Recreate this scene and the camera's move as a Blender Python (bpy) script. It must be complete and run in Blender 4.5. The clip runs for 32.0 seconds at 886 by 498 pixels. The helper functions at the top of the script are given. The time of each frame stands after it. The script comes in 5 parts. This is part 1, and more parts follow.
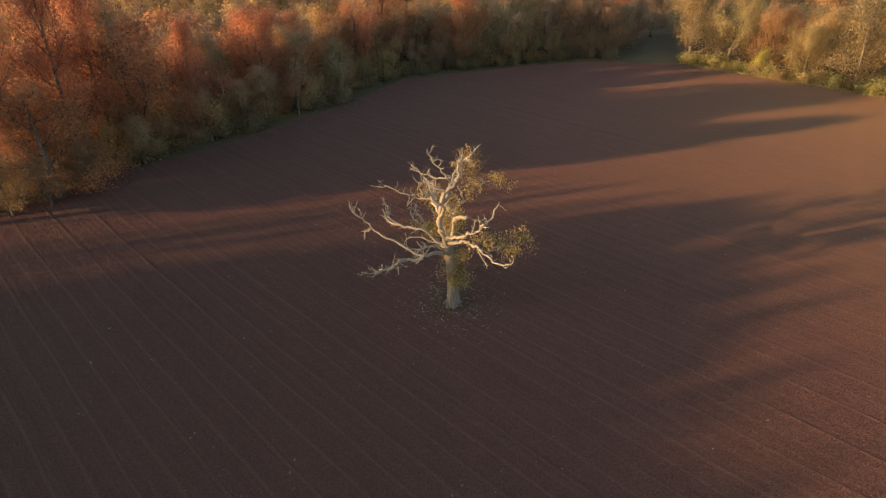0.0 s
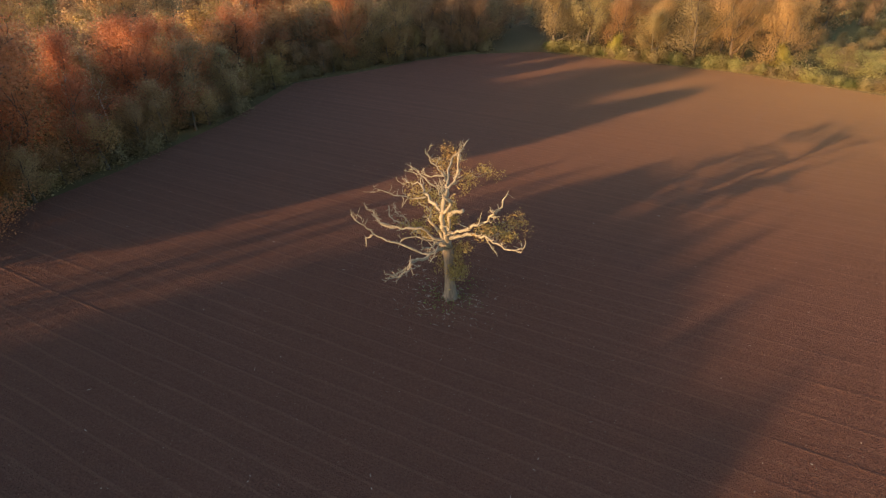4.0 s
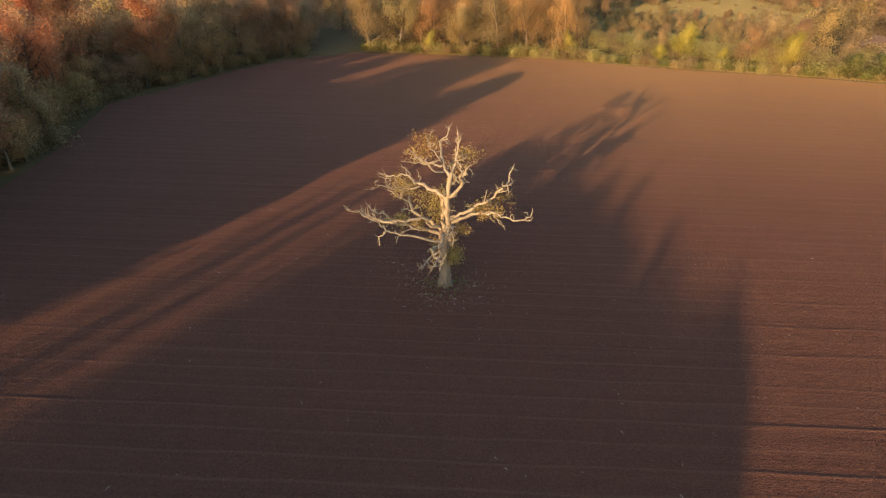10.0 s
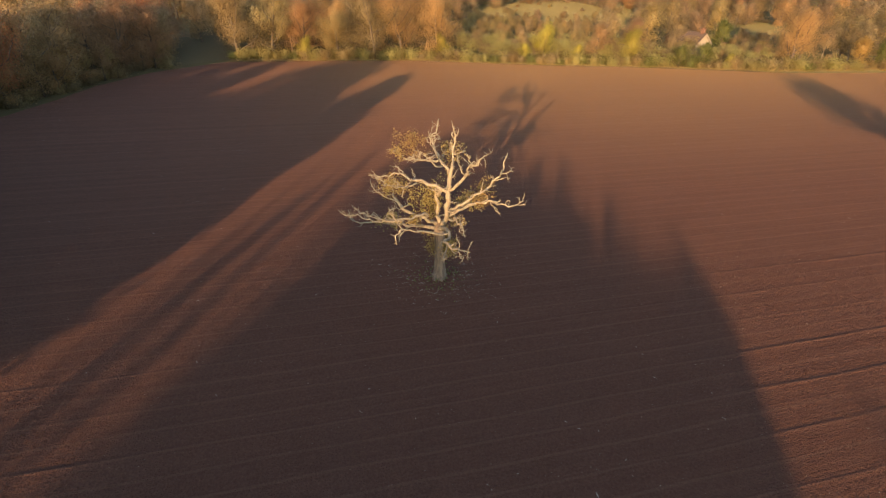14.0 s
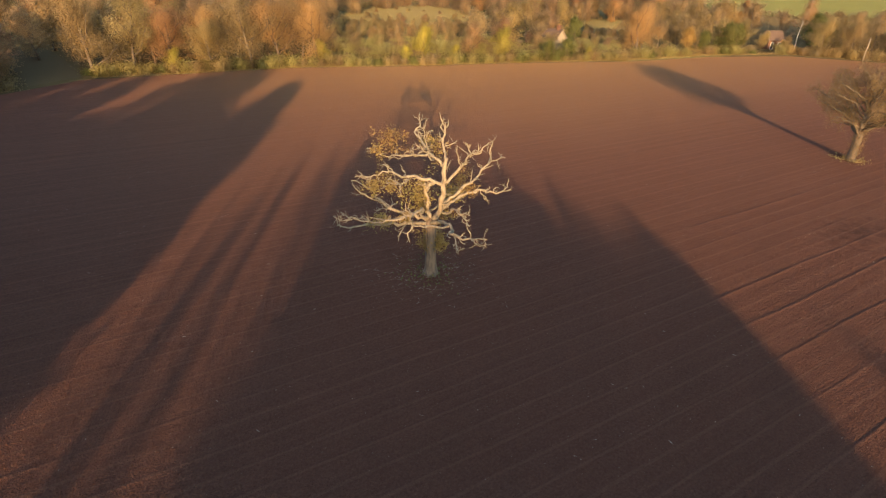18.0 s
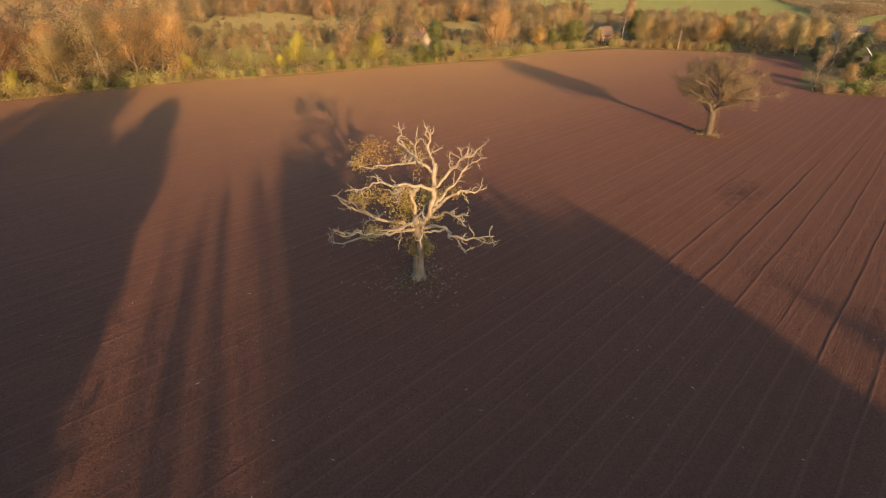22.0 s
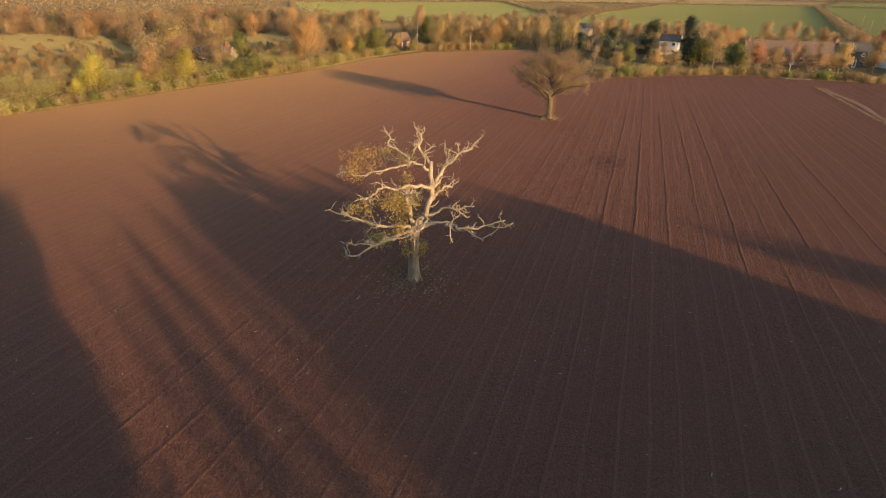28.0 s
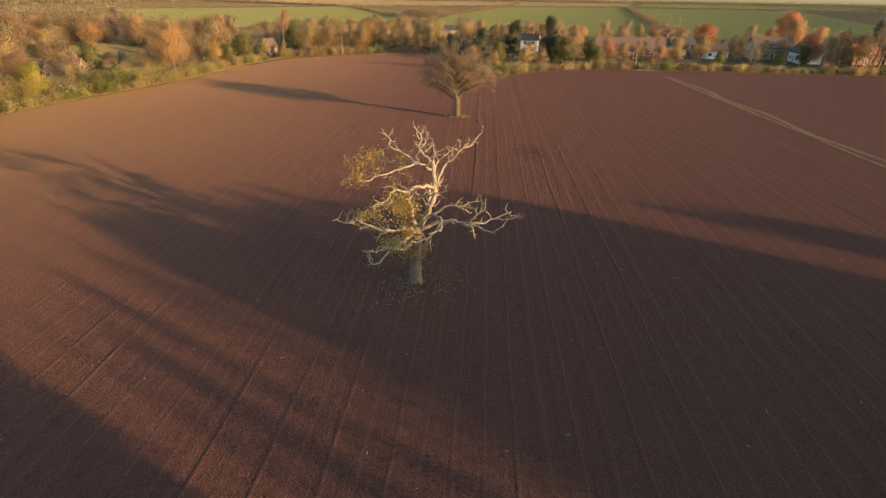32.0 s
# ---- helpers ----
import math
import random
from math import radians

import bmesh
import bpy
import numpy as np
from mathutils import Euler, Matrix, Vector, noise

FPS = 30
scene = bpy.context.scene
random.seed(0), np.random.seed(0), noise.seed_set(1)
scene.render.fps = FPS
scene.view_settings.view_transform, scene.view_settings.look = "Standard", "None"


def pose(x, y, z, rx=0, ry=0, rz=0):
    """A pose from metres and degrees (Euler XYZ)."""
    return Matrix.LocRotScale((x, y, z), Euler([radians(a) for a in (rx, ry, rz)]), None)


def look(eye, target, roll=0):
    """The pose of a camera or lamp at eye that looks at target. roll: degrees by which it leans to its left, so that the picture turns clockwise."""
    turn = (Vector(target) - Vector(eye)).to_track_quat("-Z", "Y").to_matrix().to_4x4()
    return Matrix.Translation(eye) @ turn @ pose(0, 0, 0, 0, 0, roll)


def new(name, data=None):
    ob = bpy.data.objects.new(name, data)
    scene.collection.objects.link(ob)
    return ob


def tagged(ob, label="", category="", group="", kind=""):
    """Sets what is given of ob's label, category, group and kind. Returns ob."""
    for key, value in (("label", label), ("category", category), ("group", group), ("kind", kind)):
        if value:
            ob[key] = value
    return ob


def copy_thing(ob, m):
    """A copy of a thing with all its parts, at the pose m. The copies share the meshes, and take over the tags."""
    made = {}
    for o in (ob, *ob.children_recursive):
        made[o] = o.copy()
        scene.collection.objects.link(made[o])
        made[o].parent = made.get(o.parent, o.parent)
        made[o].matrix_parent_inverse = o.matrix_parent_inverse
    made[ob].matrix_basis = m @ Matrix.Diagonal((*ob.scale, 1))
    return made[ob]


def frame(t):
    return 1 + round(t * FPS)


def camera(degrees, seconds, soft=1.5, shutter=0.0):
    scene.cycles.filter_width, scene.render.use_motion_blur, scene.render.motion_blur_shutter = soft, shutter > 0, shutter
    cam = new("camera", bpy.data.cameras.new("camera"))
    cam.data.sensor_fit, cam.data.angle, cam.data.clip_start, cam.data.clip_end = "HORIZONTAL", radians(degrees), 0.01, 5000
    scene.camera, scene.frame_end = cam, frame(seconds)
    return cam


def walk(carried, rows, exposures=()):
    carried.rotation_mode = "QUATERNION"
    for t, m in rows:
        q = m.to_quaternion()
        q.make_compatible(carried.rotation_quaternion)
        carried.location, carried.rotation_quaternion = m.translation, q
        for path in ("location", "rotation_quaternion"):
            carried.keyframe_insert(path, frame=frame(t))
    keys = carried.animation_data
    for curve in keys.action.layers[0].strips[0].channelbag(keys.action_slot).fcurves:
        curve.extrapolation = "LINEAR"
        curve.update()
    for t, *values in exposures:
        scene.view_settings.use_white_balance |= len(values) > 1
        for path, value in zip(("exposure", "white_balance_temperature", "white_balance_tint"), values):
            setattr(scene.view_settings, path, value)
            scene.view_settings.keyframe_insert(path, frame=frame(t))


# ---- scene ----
# ---------------------------------------------------------------- camera
cam = camera(78.4, 32.0, 1.2)
PATH = [
    (0, (-0.088, -31.114, 23.427), (-0.123, -29.403, 22.392), 0.2),
    (0.5, (-1.218, -31.239, 23.482), (-1.196, -29.528, 22.447), 0.3),
    (1, (-2.338, -31.318, 23.609), (-2.253, -29.61, 22.573), 0.2),
    (1.5, (-3.453, -31.308, 23.708), (-3.301, -29.605, 22.671), 0.2),
    (2, (-4.579, -31.29, 23.759), (-4.366, -29.594, 22.721), 0.1),
    (2.5, (-5.736, -31.282, 23.798), (-5.462, -29.595, 22.759), 0.2),
    (3, (-6.93, -31.133, 23.764), (-6.593, -29.458, 22.725), 0.4),
    (3.5, (-8.004, -30.98, 23.75), (-7.607, -29.318, 22.71), 0.4),
    (5.5, (-12.332, -29.773, 23.332), (-11.712, -28.179, 22.295), 0.6),
    (6, (-13.457, -29.396, 23.248), (-12.78, -27.824, 22.214), 0.9),
    (6.5, (-14.523, -28.96, 23.111), (-13.787, -27.413, 22.078), 1.0),
    (7, (-15.485, -28.415, 22.928), (-14.691, -26.895, 21.899), 1.1),
    (7.5, (-16.455, -27.871, 22.718), (-15.603, -26.38, 21.693), 1.0),
    (8, (-17.402, -27.271, 22.556), (-16.496, -25.811, 21.533), 1.1),
    (8.5, (-18.494, -26.735, 22.395), (-17.532, -25.309, 21.375), 1.2),
    (9, (-19.674, -26.262, 22.336), (-18.653, -24.874, 21.321), 1.4),
    (9.5, (-20.736, -25.678, 22.32), (-19.663, -24.327, 21.309), 1.5),
    (10, (-21.701, -25.026, 22.316), (-20.578, -23.713, 21.307), 1.5),
    (10.5, (-22.742, -24.346, 22.279), (-21.568, -23.077, 21.275), 1.7),
    (11, (-23.712, -23.601, 22.195), (-22.489, -22.375, 21.194), 1.7),
    (11.5, (-24.635, -22.793, 22.123), (-23.365, -21.612, 21.126), 1.9),
    (12, (-25.599, -21.946, 22.028), (-24.283, -20.813, 21.034), 2.0),
    (12.5, (-26.553, -21.118, 22.002), (-25.195, -20.034, 21.012), 2.3),
    (13, (-27.425, -20.254, 21.862), (-26.021, -19.223, 20.878), 2.4),
    (13.5, (-28.322, -19.389, 21.788), (-26.878, -18.412, 20.808), 2.5),
    (14, (-29.049, -18.503, 21.678), (-27.571, -17.572, 20.703), 2.5),
    (14.5, (-29.607, -17.551, 21.511), (-28.098, -16.665, 20.541), 2.6),
    (16.5, (-31.283, -13.915, 20.509), (-29.659, -13.236, 19.56), 2.2),
    (17, (-31.919, -12.714, 20.424), (-30.268, -12.095, 19.48), 2.2),
    (17.5, (-32.362, -11.638, 20.34), (-30.689, -11.074, 19.4), 2.3),
    (18, (-32.907, -10.65, 20.427), (-31.213, -10.147, 19.491), 2.2),
    (18.5, (-33.331, -9.624, 20.543), (-31.619, -9.183, 19.609), 2.2),
    (19, (-33.718, -8.681, 20.692), (-31.989, -8.303, 19.76), 2.1),
    (19.5, (-34.159, -7.574, 20.566), (-32.414, -7.258, 19.64), 2.0),
    (20, (-34.422, -6.501, 20.686), (-32.668, -6.243, 19.762), 2.0),
    (20.5, (-34.642, -5.394, 20.761), (-32.879, -5.198, 19.838), 2.1),
    (21, (-34.778, -4.223, 20.698), (-33.007, -4.09, 19.778), 2.1),
    (21.5, (-34.988, -3.124, 20.684), (-33.211, -3.049, 19.769), 2.0),
    (22, (-35.273, -1.955, 20.637), (-33.493, -1.945, 19.725), 1.9),
    (22.5, (-35.299, -0.819, 20.699), (-33.518, -0.873, 19.79), 1.8),
    (23, (-35.508, 0.389, 20.653), (-33.727, 0.28, 19.749), 1.8),
    (23.5, (-35.427, 1.586, 20.57), (-33.649, 1.415, 19.672), 1.8),
    (24, (-35.388, 2.741, 20.452), (-33.612, 2.517, 19.558), 1.6),
    (24.5, (-35.349, 3.87, 20.371), (-33.579, 3.592, 19.482), 1.6),
    (25, (-35.357, 5.082, 20.155), (-33.595, 4.74, 19.272), 1.5),
    (25.5, (-35.51, 6.267, 20.209), (-33.761, 5.86, 19.328), 1.5),
    (27.5, (-34.625, 10.796, 19.969), (-32.942, 10.155, 19.1), 1.2),
    (28, (-34.101, 11.892, 19.904), (-32.437, 11.198, 19.038), 1.1),
    (28.5, (-33.771, 13.036, 19.894), (-32.13, 12.287, 19.03), 1.0),
    (29, (-33.311, 14.168, 19.901), (-31.694, 13.366, 19.04), 0.9),
    (29.5, (-32.775, 15.26, 19.845), (-31.181, 14.41, 18.986), 0.9),
    (30, (-32.095, 16.277, 19.827), (-30.53, 15.373, 18.97), 0.9),
    (30.5, (-31.266, 17.27, 19.608), (-29.732, 16.313, 18.753), 0.9),
    (31, (-30.485, 18.219, 19.477), (-28.986, 17.205, 18.625), 0.9),
    (31.5, (-29.821, 19.225, 19.411), (-28.358, 18.158, 18.561), 1.0),
    (32, (-29.327, 20.277, 19.37), (-27.896, 19.165, 18.524), 0.8),
]
walk(cam, [(t, look(eye, target, roll)) for t, eye, target, roll in PATH], exposures=[(0, 1.55, 6720, 11), (32, 1.55, 6720, 11)])

# ---------------------------------------------------------------- light
SUN_U = Vector((0.943, 0.333, 0.0))          # the way that shadows fall on the ground
SUN_V = Vector((-0.333, 0.943, 0.0))
SUN_UP = 9.0
world = bpy.data.worlds.new("autumn_evening_sky")
scene.world = world
world.use_nodes = True
sky = world.node_tree.nodes.new("ShaderNodeTexSky")
sky.sky_type, sky.sun_disc = "NISHITA", False
sky.sun_elevation, sky.sun_rotation = radians(SUN_UP), radians(250.6)
sky.air_density, sky.dust_density, sky.ozone_density = 1.0, 1.3, 1.8
world.node_tree.links.new(sky.outputs[0], world.node_tree.nodes["Background"].inputs[0])
world.node_tree.nodes["Background"].inputs[1].default_value = 0.15
sun = new("sun", bpy.data.lights.new("sun", "SUN"))
sun.data.energy, sun.data.angle, sun.data.color = 3.65, radians(0.55), (1.0, 0.62, 0.30)
sun.matrix_world = look(-300 * SUN_U + Vector((0, 0, 300 * math.tan(radians(SUN_UP)))), (0, 0, 0))


# ---------------------------------------------------------------- materials
def nodes_of(name):
    m = bpy.data.materials.new(name)
    m.use_nodes = True
    t = m.node_tree
    return m, t, t.nodes["Principled BSDF"]


def add(t, kind, **values):
    n = t.nodes.new(kind)
    for key, v in values.items():
        n.inputs[key.replace("_", " ")].default_value = v
    return n


def ramp(t, fac, stops):
    r = t.nodes.new("ShaderNodeValToRGB")
    e = r.color_ramp.elements
    while len(e) < len(stops):
        e.new(0.5)
    for k, (p, c) in enumerate(stops):
        e[k].position, e[k].color = p, (*c, 1)
    t.links.new(fac, r.inputs[0])
    return r.outputs[0]


def mix(t, fac, a, b, mode="MIX"):
    n = t.nodes.new("ShaderNodeMix")
    n.data_type, n.blend_type = "RGBA", mode
    for sock, v in ((n.inputs[0], fac), (n.inputs[6], a), (n.inputs[7], b)):
        if isinstance(v, (int, float)):
            sock.default_value = v
        elif isinstance(v, tuple):
            sock.default_value = (*v, 1)
        else:
            t.links.new(v, sock)
    return n.outputs[2]


def noisy(t, scale, detail=4.0, rough=0.55, stretch=None, where="Object"):
    """A noise in metres of the thing itself."""
    c = t.nodes.new("ShaderNodeTexCoord")
    src = c.outputs[where]
    if stretch:
        mp = t.nodes.new("ShaderNodeMapping")
        mp.inputs["Scale"].default_value = stretch
        t.links.new(src, mp.inputs[0])
        src = mp.outputs[0]
    n = add(t, "ShaderNodeTexNoise", Scale=scale, Detail=detail, Roughness=rough)
    t.links.new(src, n.inputs["Vector"])
    return n.outputs["Fac"]


def bump(t, height, strength, distance, after=None):
    b = add(t, "ShaderNodeBump", Strength=strength, Distance=distance)
    t.links.new(height, b.inputs["Height"])
    if after is not None:
        t.links.new(after, b.inputs["Normal"])
    return b.outputs[0]


def plain(name, a, b, scale=3.0, rough=0.8, relief=0.3, grain=20.0, metal=0.0):
    """Two tones at a coarse scale, grain and relief at a fine one."""
    m, t, p = nodes_of(name)
    col = mix(t, noisy(t, scale), a, b)
    col = mix(t, 0.25, col, mix(t, noisy(t, grain), tuple(x * 0.6 for x in a), tuple(min(1, x * 1.3) for x in b)))
    t.links.new(col, p.inputs["Base Color"])
    p.inputs["Roughness"].default_value, p.inputs["Metallic"].default_value = rough, metal
    p.inputs["Specular IOR Level"].default_value = 0.15
    t.links.new(bump(t, noisy(t, grain), relief, 0.02), p.inputs["Normal"])
    return m


def foliage(name, stops, through_light=0.5, tone=0.14):
    """Leaves: every leaf of its own tint, every tree a little lighter or darker, light coming through."""
    m, t, p = nodes_of(name)
    geo, info = t.nodes.new("ShaderNodeNewGeometry"), t.nodes.new("ShaderNodeObjectInfo")
    mid = stops[len(stops) // 2][1]
    stops = [(q, tuple(c + (m0 - c) * 0.35 for c, m0 in zip(some, mid))) for q, some in stops]
    col = ramp(t, geo.outputs["Random Per Island"], stops)
    hue = add(t, "ShaderNodeHueSaturation")
    for sock, lo, hi in (("Value", 1 - tone, 1 + tone), ("Hue", 0.49, 0.51)):
        r = t.nodes.new("ShaderNodeMapRange")
        r.inputs["To Min"].default_value, r.inputs["To Max"].default_value = lo, hi
        t.links.new(info.outputs["Random"], r.inputs["Value"])
        t.links.new(r.outputs[0], hue.inputs[sock])
    t.links.new(col, hue.inputs["Color"])
    col = mix(t, noisy(t, 0.5, 2.0), hue.outputs[0], mix(t, 0.2, hue.outputs[0], (0.05, 0.035, 0.02)))
    t.links.new(col, p.inputs["Base Color"])
    p.inputs["Roughness"].default_value = 0.7
    glow = t.nodes.new("ShaderNodeBsdfTranslucent")
    t.links.new(col, glow.inputs[0])
    both = t.nodes.new("ShaderNodeMixShader")
    both.inputs[0].default_value = through_light
    t.links.new(p.outputs[0], both.inputs[1])
    t.links.new(glow.outputs[0], both.inputs[2])
    t.links.new(both.outputs[0], t.nodes["Material Output"].inputs[0])
    return m


def bark(name, a, b, relief=0.6):
    m, t, p = nodes_of(name)
    long = noisy(t, 5.0, 5.0, 0.65, (1, 1, 0.18))
    col = ramp(t, long, [(0.3, a), (0.62, b), (0.8, tuple(min(1, 1.15 * x) for x in b))])
    col = mix(t, noisy(t, 0.9), col, mix(t, 0.5, col, a))
    t.links.new(col, p.inputs["Base Color"])
    p.inputs["Roughness"].default_value = 0.85
    t.links.new(bump(t, long, relief, 0.04), p.inputs["Normal"])
    return m


DARK_PATCHES = [(38, -11.4, 6.5, 15.0)]      # dark patches on the soil: place along and across the drill, width, length


def soil_material(name, tone=1.0):
    m, t, p = nodes_of(name)
    wide, mid, clod = noisy(t, 0.06), noisy(t, 0.7, 5.0), noisy(t, 8.5, 5.0, 0.7)
    rows, beds = noisy(t, 1.0, 4.0, 0.65, (0.12, 8.0, 1.0)), noisy(t, 1.0, 2.0, 0.5, (0.03, 0.9, 1.0))
    col = ramp(t, mid, [(0.3, (0.142, 0.061, 0.043)), (0.7, (0.204, 0.088, 0.060))])
    col = mix(t, wide, col, mix(t, 0.5, col, (0.115, 0.056, 0.045)))
    col = mix(t, beds, mix(t, 0.35, col, (0.07, 0.032, 0.025)), mix(t, 0.2, col, (0.27, 0.13, 0.085)))
    col = mix(t, rows, mix(t, 0.45, col, (0.05, 0.024, 0.019)), mix(t, 0.2, col, (0.29, 0.145, 0.10)))
    # pale clods and dark gaps; part of the contrast is painted shading
    crumb = ramp(t, clod, [(0.34, (0, 0, 0)), (0.66, (1, 1, 1))])
    col = mix(t, crumb, mix(t, 0.5, col, (0.055, 0.025, 0.02)), mix(t, 0.34, col, (0.32, 0.16, 0.105)))
    streak = noisy(t, 1.0, 3.0, 0.6, (0.012, 1.9, 1.0))
    col = mix(t, streak, mix(t, 0.3, col, (0.06, 0.029, 0.023)), mix(t, 0.25, col, (0.30, 0.155, 0.10)))
    # haze and backscatter painted in as a tan tint toward the far hedge
    faded = noisy(t, 0.012, 2.0)
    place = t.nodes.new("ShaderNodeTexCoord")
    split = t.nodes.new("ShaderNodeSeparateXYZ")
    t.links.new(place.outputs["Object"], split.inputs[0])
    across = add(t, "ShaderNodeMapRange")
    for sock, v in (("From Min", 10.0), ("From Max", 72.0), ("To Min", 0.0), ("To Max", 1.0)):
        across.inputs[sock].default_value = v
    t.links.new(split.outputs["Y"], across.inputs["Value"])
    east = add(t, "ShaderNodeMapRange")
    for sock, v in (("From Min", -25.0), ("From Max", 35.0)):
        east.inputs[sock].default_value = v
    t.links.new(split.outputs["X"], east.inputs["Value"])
    far_haze = t.nodes.new("ShaderNodeMath")
    far_haze.operation = "MULTIPLY"
    t.links.new(across.outputs[0], far_haze.inputs[0])
    t.links.new(east.outputs[0], far_haze.inputs[1])
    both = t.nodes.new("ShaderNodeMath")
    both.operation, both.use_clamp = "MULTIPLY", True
    t.links.new(far_haze.outputs[0], both.inputs[0])
    t.links.new(ramp(t, faded, [(0.2, (0.7, 0.7, 0.7)), (0.7, (1, 1, 1))]), both.inputs[1])
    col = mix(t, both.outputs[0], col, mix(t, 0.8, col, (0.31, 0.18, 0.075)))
    # soil darker towards the south-west, across the drill lines
    darken = add(t, "ShaderNodeMapRange")
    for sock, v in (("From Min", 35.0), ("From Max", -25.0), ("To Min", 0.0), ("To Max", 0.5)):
        darken.inputs[sock].default_value = v
    t.links.new(split.outputs["Y"], darken.inputs["Value"])
    col = mix(t, darken.outputs[0], col, mix(t, 0.75, col, (0.075, 0.033, 0.022)))
    for x, y, wide, long in DARK_PATCHES:
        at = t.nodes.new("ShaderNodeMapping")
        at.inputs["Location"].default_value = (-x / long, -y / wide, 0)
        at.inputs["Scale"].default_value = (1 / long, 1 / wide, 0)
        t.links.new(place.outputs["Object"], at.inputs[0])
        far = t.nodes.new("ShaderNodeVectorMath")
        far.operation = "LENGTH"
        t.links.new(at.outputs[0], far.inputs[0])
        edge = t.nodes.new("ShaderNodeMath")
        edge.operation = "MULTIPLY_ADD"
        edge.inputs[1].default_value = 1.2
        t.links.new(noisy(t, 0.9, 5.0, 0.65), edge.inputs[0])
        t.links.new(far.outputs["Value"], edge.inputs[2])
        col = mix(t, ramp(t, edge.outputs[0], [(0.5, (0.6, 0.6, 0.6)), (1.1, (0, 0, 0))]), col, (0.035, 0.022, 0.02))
    if tone < 1:
        col = mix(t, 1 - tone, col, (0.035, 0.018, 0.015))
    elif tone > 1:
        col = mix(t, tone - 1, col, (0.34, 0.19, 0.125))
    t.links.new(col, p.inputs["Base Color"])
    p.inputs["Roughness"].default_value = 0.95
    p.inputs["Specular IOR Level"].default_value = 0.05
    p.inputs["Diffuse Roughness"].default_value = 0.6
    lumps = add(t, "ShaderNodeTexVoronoi", Scale=13.0)
    lumps.feature = "SMOOTH_F1"
    where = t.nodes.new("ShaderNodeTexCoord")
    t.links.new(where.outputs["Object"], lumps.inputs["Vector"])
    n1 = bump(t, rows, 1.0, 0.16)
    n2 = bump(t, clod, 1.0, 0.13, n1)
    low = t.nodes.new("ShaderNodeMath")
    low.operation = "MULTIPLY"
    low.inputs[1].default_value = -1.0
    t.links.new(lumps.outputs["Distance"], low.inputs[0])
    n2 = bump(t, low.outputs[0], 0.9, 0.085, n2)
    t.links.new(n2, p.inputs["Normal"])
    return m


def grass_material(name, a, b, scale=0.05):
    m, t, p = nodes_of(name)
    col = mix(t, noisy(t, scale, 6.0), a, b)
    col = mix(t, noisy(t, 1.5, 4.0), col, mix(t, 0.5, col, (0.10, 0.08, 0.035)))
    t.links.new(col, p.inputs["Base Color"])
    p.inputs["Roughness"].default_value = 0.95
    p.inputs["Specular IOR Level"].default_value = 0.03
    p.inputs["Diffuse Roughness"].default_value = 1.0
    t.links.new(bump(t, noisy(t, 4.0, 6.0), 0.7, 0.15), p.inputs["Normal"])
    return m


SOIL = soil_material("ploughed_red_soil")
# shaded and sunlit flanks of the ridges, painted as darker and paler soil
SHADED_SOIL = soil_material("shaded_ridge_soil", 0.90)
SUNLIT_SOIL = soil_material("sunlit_ridge_soil", 1.10)
GRASS = grass_material("meadow_grass", (0.09, 0.10, 0.022), (0.15, 0.15, 0.035))
ROUGH = grass_material("rough_grass_and_leaf_litter", (0.060, 0.045, 0.024), (0.11, 0.085, 0.04), 0.2)
CROP = grass_material("young_green_crop", (0.095, 0.115, 0.034), (0.14, 0.148, 0.05), 0.012)
PASTURE = grass_material("autumn_pasture", (0.11, 0.095, 0.04), (0.155, 0.128, 0.055))
RIDE = grass_material("dull_ride_grass", (0.075, 0.058, 0.036), (0.11, 0.085, 0.05))
STUBBLE = grass_material("pale_stubble", (0.15, 0.12, 0.06), (0.20, 0.155, 0.08), 0.02)
OAK_BARK = bark("grey_oak_bark", (0.075, 0.058, 0.042), (0.18, 0.14, 0.10))
PALE_BARK = bark("weathered_barkless_wood", (0.17, 0.135, 0.09), (0.36, 0.295, 0.20), 0.6)
BIRCH_BARK = bark("white_birch_bark", (0.25, 0.22, 0.18), (0.75, 0.70, 0.60), 0.2)
DARK_BARK = bark("dark_brown_bark", (0.05, 0.04, 0.03), (0.15, 0.11, 0.08))
RUST = foliage("rust_oak_leaves", [(0.0, (0.33, 0.13, 0.06)), (0.5, (0.50, 0.20, 0.09)), (1.0, (0.60, 0.29, 0.13))])
GOLD = foliage("golden_leaves", [(0.0, (0.286, 0.165, 0.050)), (0.5, (0.462, 0.275, 0.083)), (1.0, (0.572, 0.385, 0.132))])
OLIVE = foliage("olive_leaves", [(0.0, (0.205, 0.151, 0.065)), (0.5, (0.346, 0.254, 0.108)), (1.0, (0.475, 0.367, 0.173))])
BROWN = foliage("brown_twigs_and_leaves", [(0.0, (0.225, 0.148, 0.075)), (0.5, (0.365, 0.250, 0.128)), (1.0, (0.50, 0.355, 0.185))])
RUSSET = foliage("russet_twigs_and_leaves", [(0.0, (0.27, 0.152, 0.078)), (0.5, (0.40, 0.240, 0.122)), (1.0, (0.52, 0.335, 0.172))])
THORN = foliage("dull_brown_thorn_leaves", [(0.0, (0.17, 0.125, 0.06)), (0.5, (0.28, 0.205, 0.10)), (1.0, (0.37, 0.28, 0.15))])
YELLOW = foliage("bright_yellow_leaves", [(0.0, (0.34, 0.28, 0.05)), (0.5, (0.46, 0.40, 0.075)), (1.0, (0.56, 0.50, 0.12))])
